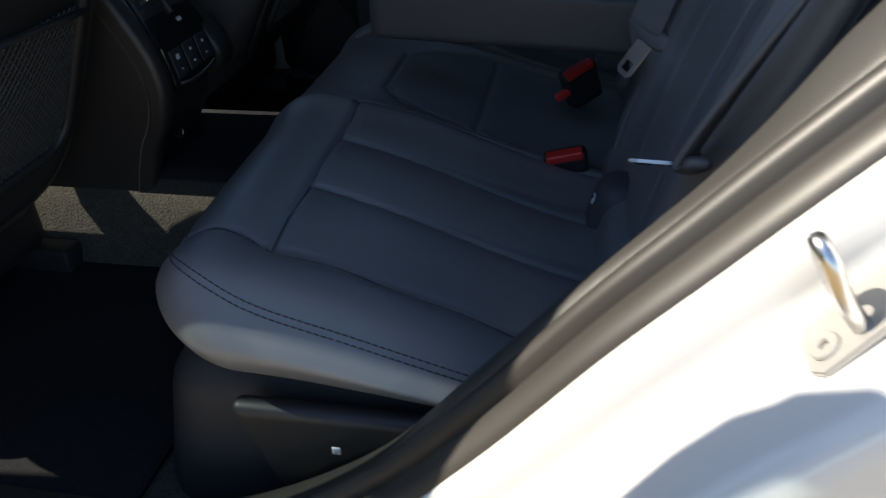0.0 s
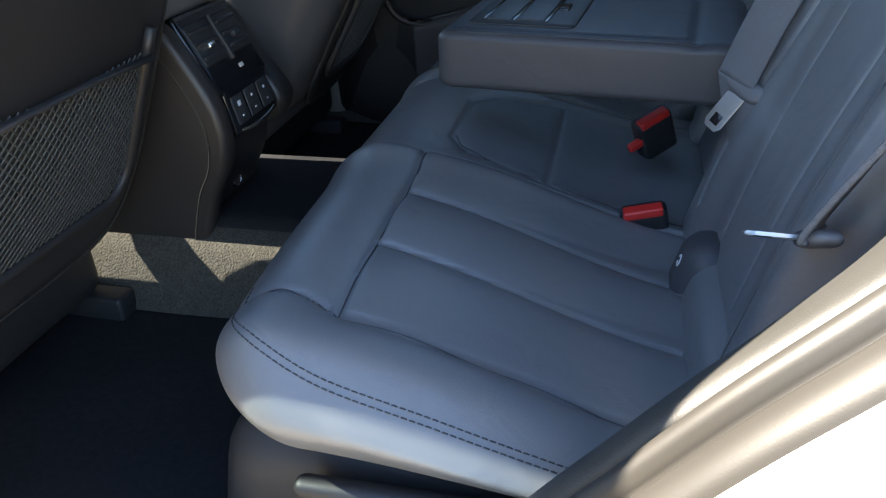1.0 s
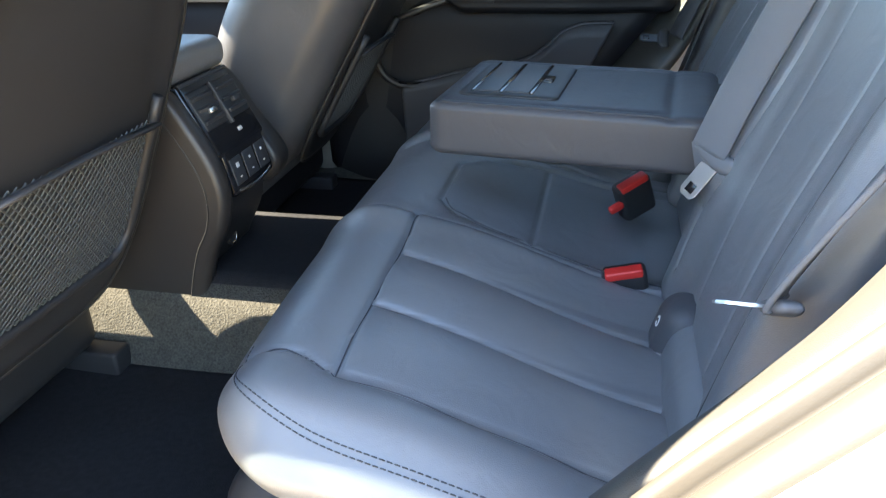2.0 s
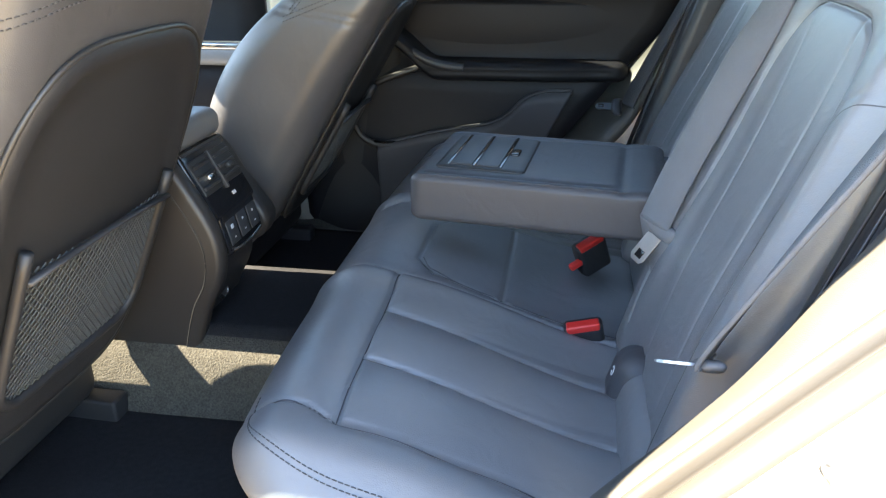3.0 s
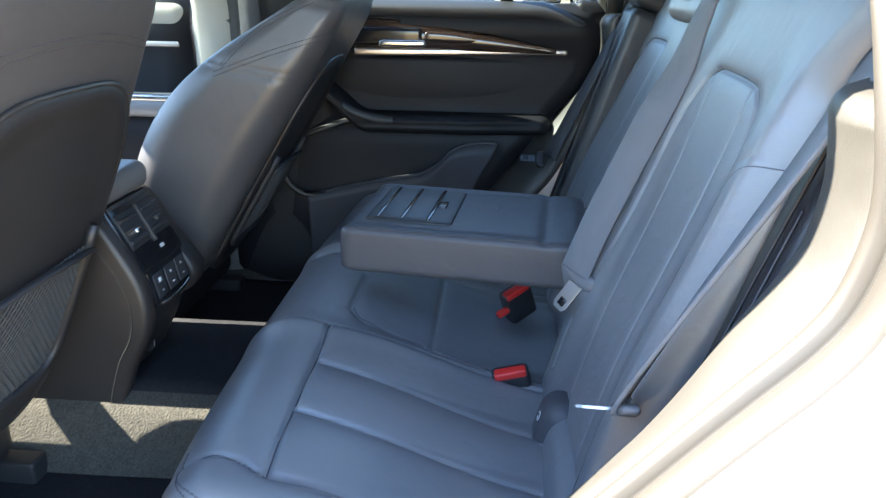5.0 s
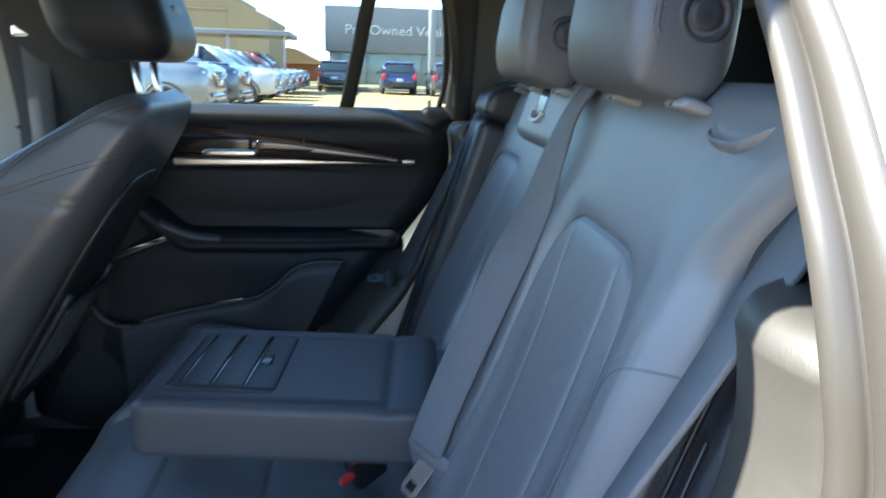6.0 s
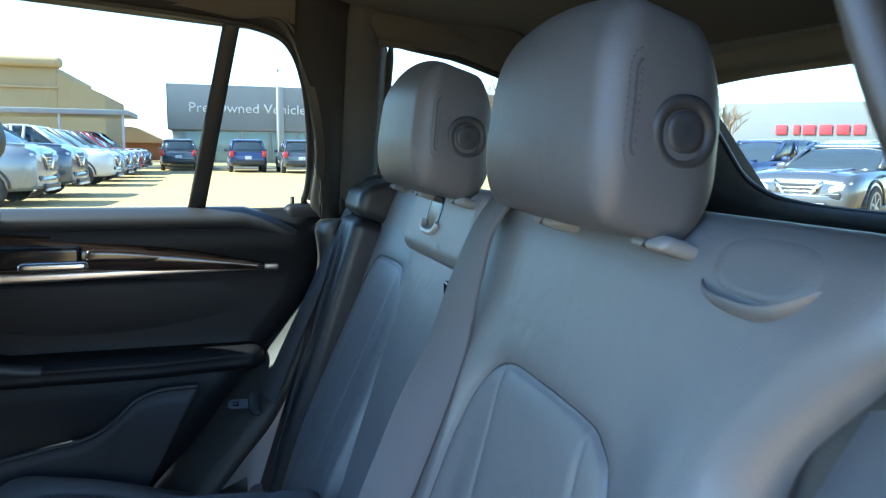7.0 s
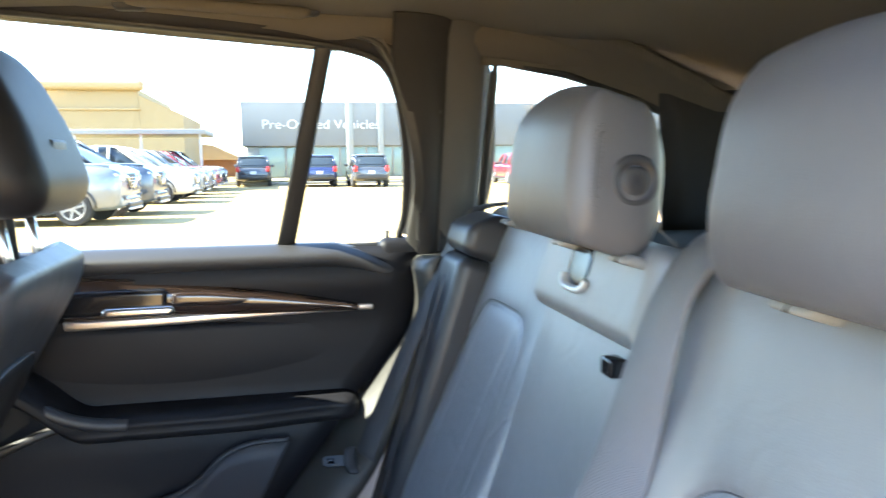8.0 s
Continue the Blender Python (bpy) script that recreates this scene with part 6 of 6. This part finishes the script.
        part("headlight", soft((0.20, 0.17, 0.085), (0.06, 0.06, 0.05), (2, 4, 2), 4, lambda p: np.stack([p[:, 0] - 0.17 - 0.55 * np.maximum(0, sgn * p[:, 1]), p[:, 1] + sgn * hw * 0.72, p[:, 2] * (0.75 + 1.2 * np.maximum(0, sgn * p[:, 1])) + hood - 0.29 + 0.25 * sgn * p[:, 1]], 1)), LAMP, ob, "clear headlight", True)
        part("fog_recess", soft((0.05, 0.13, 0.055), 0.03, (1, 2, 1), 3, lambda p: p + np.array((-0.015, sgn * hw * 0.62, 0.56))), DARK_PART, ob, "", True)
        part("mirror_glass", soft((0.012, 0.08, 0.055), 0.01, (1, 1, 1), 2, lambda p: p + np.array((-1.795, sgn * (hw + 0.10), belt + 0.06))), CAR_GLASS, ob, "", True)
        part("tail_light", soft((0.10, 0.10, 0.15), 0.05, (1, 1, 2), 3, lambda p: p + np.array((-L + 0.055, sgn * hw * 0.86, belt - 0.12))), RED_LENS, ob, "red tail light", True)
        for wx in (-0.92, -L + 0.95):
            wh = part("wheel", disc((wx, sgn * (hw - 0.20), 0.37), (0, sgn, 0), 0.37, 0.21, 28, 0.0, 0.15), TYRE, ob, "black tyre", True)
            spokes = [disc((wx, sgn * (hw - 0.004), 0.37), (0, sgn, 0), 0.255, 0.022, 28, 0.215, 0.3), disc((wx, sgn * (hw - 0.004), 0.37), (0, sgn, 0), 0.06, 0.024, 14)]
            for i in range(6):
                w = 2 * math.pi * i / 6 + 0.3
                spokes.append(soft((0.085, 0.008, 0.026), 0.006, (1, 1, 1), 2, lambda p: placed(Matrix.Translation((wx + 0.135 * math.cos(w), sgn * (hw + 0.004), 0.37 + 0.135 * math.sin(w))) @ Matrix.Rotation(-w, 4, "Y"))(p)))
            part("rim", joined(spokes), ALLOY, wh, "alloy rim", True)
            part("wheel_arch", tube([(wx + 0.44 * math.cos(w), sgn * (hw - 0.012), 0.37 + 0.44 * math.sin(w)) for w in np.linspace(0.0, math.pi, 14)], 0.028, 6), DARK_PART, ob, "", True)
    gr = part("grille", soft((0.06, hw * 0.46, 0.17), (0.03, 0.06, 0.05), (1, 6, 3), 3, lambda p: np.stack([p[:, 0] - 0.045 - 0.10 * (p[:, 1] / hw) ** 2, p[:, 1] * (1 + 0.9 * p[:, 2]), p[:, 2] + hood - 0.37], 1)), DARK_PART, ob, "dark grille", True)
    for sg in (-1, 1):
        part("grille_frame", tube([(-0.035, sg * hw * 0.44, hood - 0.19), (0.012, sg * hw * 0.32, hood - 0.30), (0.018, sg * hw * 0.17, hood - 0.53)], 0.036, 8), CHROME, gr, "chrome grille frame", True)
    for i in range(4):
        part("grille_bar", soft((0.012, hw * (0.24 + 0.05 * i), 0.010), 0.008, (1, 4, 1), 2, lambda p: p + np.array((0.012, 0, hood - 0.49 + i * 0.065))), CHROME, gr, "chrome bar", True)
    part("hood_ridge", soft((0.50, hw * 0.50, 0.022), (0.1, 0.08, 0.02), (4, 6, 1), 4, lambda p: np.stack([p[:, 0] - 0.80, p[:, 1], p[:, 2] + hood - 0.004 - 0.06 * np.maximum(0, p[:, 0]) ** 2 * 2 + 0.03 * sm(0, -0.5, p[:, 0])], 1)), col, ob, "", True)
    part("skid_strip", soft((0.03, hw * 0.50, 0.03), 0.02, (1, 4, 1), 3, lambda p: p + np.array((0.075, 0, 0.325))), LAMP, ob, "silver skid strip", True)
    for sg in (-1, 1):
        part("side_skirt", soft((L * 0.27, 0.03, 0.05), 0.02, (4, 1, 1), 3, lambda p: p + np.array((-L * 0.5, sg * (hw - 0.01), 0.33))), DARK_PART, ob, "", True)
        for wx in (-2.45, -3.35):
            part("door_line", soft((0.006, 0.004, 0.33), 0.003, (1, 1, 2), 2, lambda p: p + np.array((wx, sg * (hw + 0.001), 0.74))), DARK_PART, ob, "", True)
            part("door_handle", soft((0.10, 0.018, 0.018), 0.014, (1, 1, 1), 3, lambda p: p + np.array((wx - 0.14, sg * (hw + 0.010), belt - 0.14))), col, ob, "", True)
    part("front_bumper", soft((0.10, hw * 0.84, 0.11), 0.06, (1, 6, 1), 3, lambda p: np.stack([p[:, 0] - 0.02 - 0.12 * (p[:, 1] / hw) ** 2, p[:, 1], p[:, 2] + 0.48], 1)), col, ob, "", True)
    part("lower_intake", soft((0.05, hw * 0.55, 0.05), 0.03, (1, 3, 1), 3, lambda p: p + np.array((0.045, 0, 0.40))), DARK_PART, ob, "", True)
    part("rear_bumper", soft((0.10, hw * 0.88, 0.12), 0.06, (1, 6, 1), 3, lambda p: np.stack([p[:, 0] - L + 0.02 + 0.12 * (p[:, 1] / hw) ** 2, p[:, 1], p[:, 2] + 0.52], 1)), DARK_PART if color != "silver" else col, ob, "", True)
    part("number_plate", soft((0.008, 0.16, 0.08), 0.006, (1, 1, 1), 2, lambda p: p + np.array((-L - 0.012, 0, belt - 0.30))), SIGN_WHITE, ob, "blank pale plate", True)
    part("rear_glass", soft((0.02, hw * 0.66, 0.17), 0.018, (1, 2, 2), 3, lambda p: np.stack([p[:, 0] + cab0 + 0.14 + 0.62 * p[:, 2], p[:, 1], p[:, 2] + (belt + H) / 2 - 0.04], 1)), CAR_GLASS, ob, "dark rear window", True)
    return ob


# a row of vehicles with their noses towards the lane
ROW = [(16.95, "silver", "silver-blue full-size off-road wagon", 5.2, 2.0, 1.92, 1.27, False), (19.8, "blue_grey", "slate blue off-road wagon", 5.2, 2.0, 1.92, 1.27, False), 
       (25.2, "white", "white pickup truck with crew cab", 5.4, 1.9, 1.85, 1.14, True), (28.7, "pale_blue", "pale blue pickup truck", 5.3, 1.9, 1.82, 1.13, True), (31.9, "silver", "silver pickup truck", 5.3, 1.9, 1.82, 1.13, True), (35.4, "red", "red pickup truck", 5.3, 1.9, 1.84, 1.13, True), (38.8, "black", "black truck at the row's end", 5.3, 1.9, 1.9, 1.13, True)]
for i, (y, c, lab, L_, W_, H_, hd, pk) in enumerate(ROW):
    vehicle(-3.25 if i == 0 else -3.05 if i == 1 else -2.75, y, -4, c, lab + ", parked nose out", "truck" if pk else "car", "row of parked vehicles", L_, W_, H_, hd, hd - 0.02, pickup=pk)
# vehicles seen from behind
for x, y, c, lab in ((-1.45, 45.6, "grey", "grey compact crossover"), (1.95, 43.1, "navy", "navy blue crossover"), (4.45, 41.6, "grey", "dark grey crossover"), (13.0, 42.5, "red", "red crossover")):
    vehicle(x, y, 90, c, lab + ", seen from its tail", "car", "crossovers by the verge", 4.6, 1.85, 1.66, 1.05, 1.05)
# behind the car
vehicle(9.5, 9.6, 205, "grey", "dark grey sedan behind the car", "car", "vehicles behind", 4.8, 1.85, 1.46, 0.98, 0.95)
vehicle(13.5, 17.0, 200, "navy", "dark blue crossover behind the car", "car", "vehicles behind", 4.6, 1.85, 1.66, 1.05, 1.05)
vehicle(19.0, 19.5, 195, "white", "white wagon behind the car", "car", "vehicles behind", 4.8, 1.9, 1.75, 1.1, 1.08)

# dealership with its sign
YB = 62.0
shop = thing("showroom_building", (12, YB, 0), "grey clad showroom with glass front and white lettering", "building")
part("wall", box(-2.6, 34, YB + 0.4, YB + 14, 0, 2.6, 0.05), PALE_PANEL, shop)
part("fascia", box(-2.9, 34.3, YB, YB + 14.2, 2.6, 6.15, 0.06), GREY_PANEL, shop, "grey metal fascia")
for i in range(9):
    part("fascia_joint", box(-2.9 + i * 4.2 - 0.02, -2.9 + i * 4.2 + 0.02, YB - 0.02, YB + 0.02, 2.6, 6.15, 0.004), GREY_PANEL, shop)
for i in range(12):
    x0 = -1.6 + i * 2.2
    gw = part("window", box(x0, x0 + 2.0, YB + 0.30, YB + 0.42, 0.15, 2.5, 0.02), SHOP_GLASS, shop, "greenish shop window")
    part("mullion", box(x0 - 0.12, x0 - 0.04, YB + 0.22, YB + 0.40, 0.0, 2.6, 0.02), PALE_PANEL, gw)
part("entrance_column", box(5.4, 6.0, YB - 0.15, YB + 0.2, 0, 6.15, 0.03), PALE_PANEL, shop)
part("entrance_column", box(8.0, 8.5, YB - 0.15, YB + 0.2, 0, 6.15, 0.03), PALE_PANEL, shop)
tx = bpy.data.curves.new("letters", "FONT")
tx.body, tx.size, tx.extrude, tx.align_x = "Pre-Owned Vehicles", 1.25, 0.04, "LEFT"
tmp = new("letters", tx)
dg = bpy.context.evaluated_depsgraph_get()
tm = bpy.data.meshes.new_from_object(tmp.evaluated_get(dg))
bpy.data.objects.remove(tmp)
tm.transform(pose(-1.35, YB - 0.08, 4.0, 90, 0, 0) @ Matrix.Diagonal((0.92, 0.85, 1, 1)))
part("sign_letters", tm, SIGN_WHITE, shop, "white raised sign lettering")

# tan building, its carport and a low roof
tan = thing("tan_building", (-14, 58, 0), "tan stucco building with a stepped cornice", "building")
part("wall", box(-34, -9.2, 54, 70, 0, 6.3, 0.05), TAN_WALL, tan)
part("cornice", soft((12.8, 0.5, 0.35), 0.3, (4, 1, 1), 4, lambda p: p + np.array((-21.6, 54.0, 6.55))), TAN_TRIM, tan)
part("wing", prism([(-9.2, 0), (-6.35, 0), (-6.35, 4.6), (-9.2, 5.9)], 12, pose(0, 66, 0, 90, 0, 0), 0.02), TAN_WALL, tan)
part("cornice_band", box(-34, -9.1, 53.85, 54.0, 4.9, 5.05, 0.03), TAN_TRIM, tan)
low = thing("low_roof_building", (-5, 75, 0), "low brown brick building with a hipped tan roof", "building")
part("wall", box(-9.5, -3.6, 74, 82, 0, 1.6, 0.03), BRICK, low)
part("roof", prism([(-10, 1.6), (-3.3, 1.6), (-6.2, 3.0), (-8.5, 3.2)], 9, pose(0, 82.5, 0, 90, 0, 0), 0.02), TAN_TRIM, low)
canopy = thing("carport", (-6, 37, 0), "pale flat carport roof on thin posts", "carport")
part("roof", box(-13, -3.35, 36, 41, 2.62, 2.86, 0.03), PALE_PANEL, canopy)
for x in (-12, -9, -6.2, -3.6):
    part("post", box(x - 0.05, x + 0.05, 36.1, 36.2, 0, 2.62, 0.01), POLE, canopy)
lamp_post = thing("street_lamp", (4.25, 48, 0), "slender pale lamp post on the verge", "lamp post")
part("pole", tube([(4.35, 48, 0), (4.3, 48, 3.2), (4.3, 48, 6.0)], 0.06, 8), POLE, lamp_post)
part("lamp_head", soft((0.10, 0.10, 0.09), 0.05, (1, 1, 1), 3, lambda p: p + np.array((4.3, 48, 6.08))), POLE, lamp_post)

# building behind, with its red sign
rear_b = thing("service_building", (62, 66, 0), "pale grey dealership building with a red sign", "building")
RB = pose(60, 66, 0, 0, 0, -47)
part("wall", soft((16, 6, 3.4), 0.05, (2, 2, 2), 2, lambda p: placed(RB @ pose(9, 6, 3.4))(p)), GREY_PANEL, rear_b)
part("glass_front", soft((14, 0.1, 1.2), 0.05, (2, 1, 1), 2, lambda p: placed(RB @ pose(9, -0.1, 1.3))(p)), SHOP_GLASS, rear_b, "greenish glass front")
for i, (x, w) in enumerate(((0.0, 0.55), (1.5, 0.3), (2.7, 0.6), (4.3, 0.6), (5.9, 0.6), (7.4, 0.55))):
    part("sign_bar", soft((w, 0.08, 0.5), 0.04, (1, 1, 1), 2, lambda p: placed(RB @ pose(x - 1.0, -0.1, 3.9))(p)), SIGN_RED, rear_b, "red sign bar")


# a bare tree behind the lot
BARK = material("grey_bark", (0.17, 0.125, 0.085), 0.9, spread=0.3, scale=8, grain=0.6, grain_scale=60)


def bare_tree(x, y, height, seed):
    rng = random.Random(seed)
    ob = thing("tree", (x, y, 0), "bare winter tree with fine brown twigs", "tree", "bare trees")
    trunk, twigs = [], []

    def grow(p, d, length, r, level):
        pts = [p]
        for i in range(3):
            d = (d + Vector((rng.uniform(-0.18, 0.18), rng.uniform(-0.18, 0.18), rng.uniform(-0.05, 0.15)))).normalized()
            pts.append(pts[-1] + d * length / 3)
        (trunk if level < 2 else twigs).append(tube(pts, r, 6 if level < 2 else 4))
        if level < 4:
            for i in range(5 if level else 6):
                side = Vector((rng.uniform(-1, 1), rng.uniform(-1, 1), rng.uniform(0.0, 0.7)))
                grow(pts[rng.choice((1, 2, 3)) if level else rng.choice((2, 3))], (d * 0.7 + side * 0.85).normalized(), length * rng.uniform(0.5, 0.72), r * 0.5, level + 1)
    grow(Vector((x, y, 0)), Vector((0, 0, 1)), height * 0.40, height * 0.022, 0)
    part("trunk", joined(trunk), BARK, ob)
    part("crown", joined(twigs), BARK, ob, "fine bare twigs")


bare_tree(36.5, 46.0, 7.0, 3)
bare_tree(18.2, 47.5, 7.5, 5)
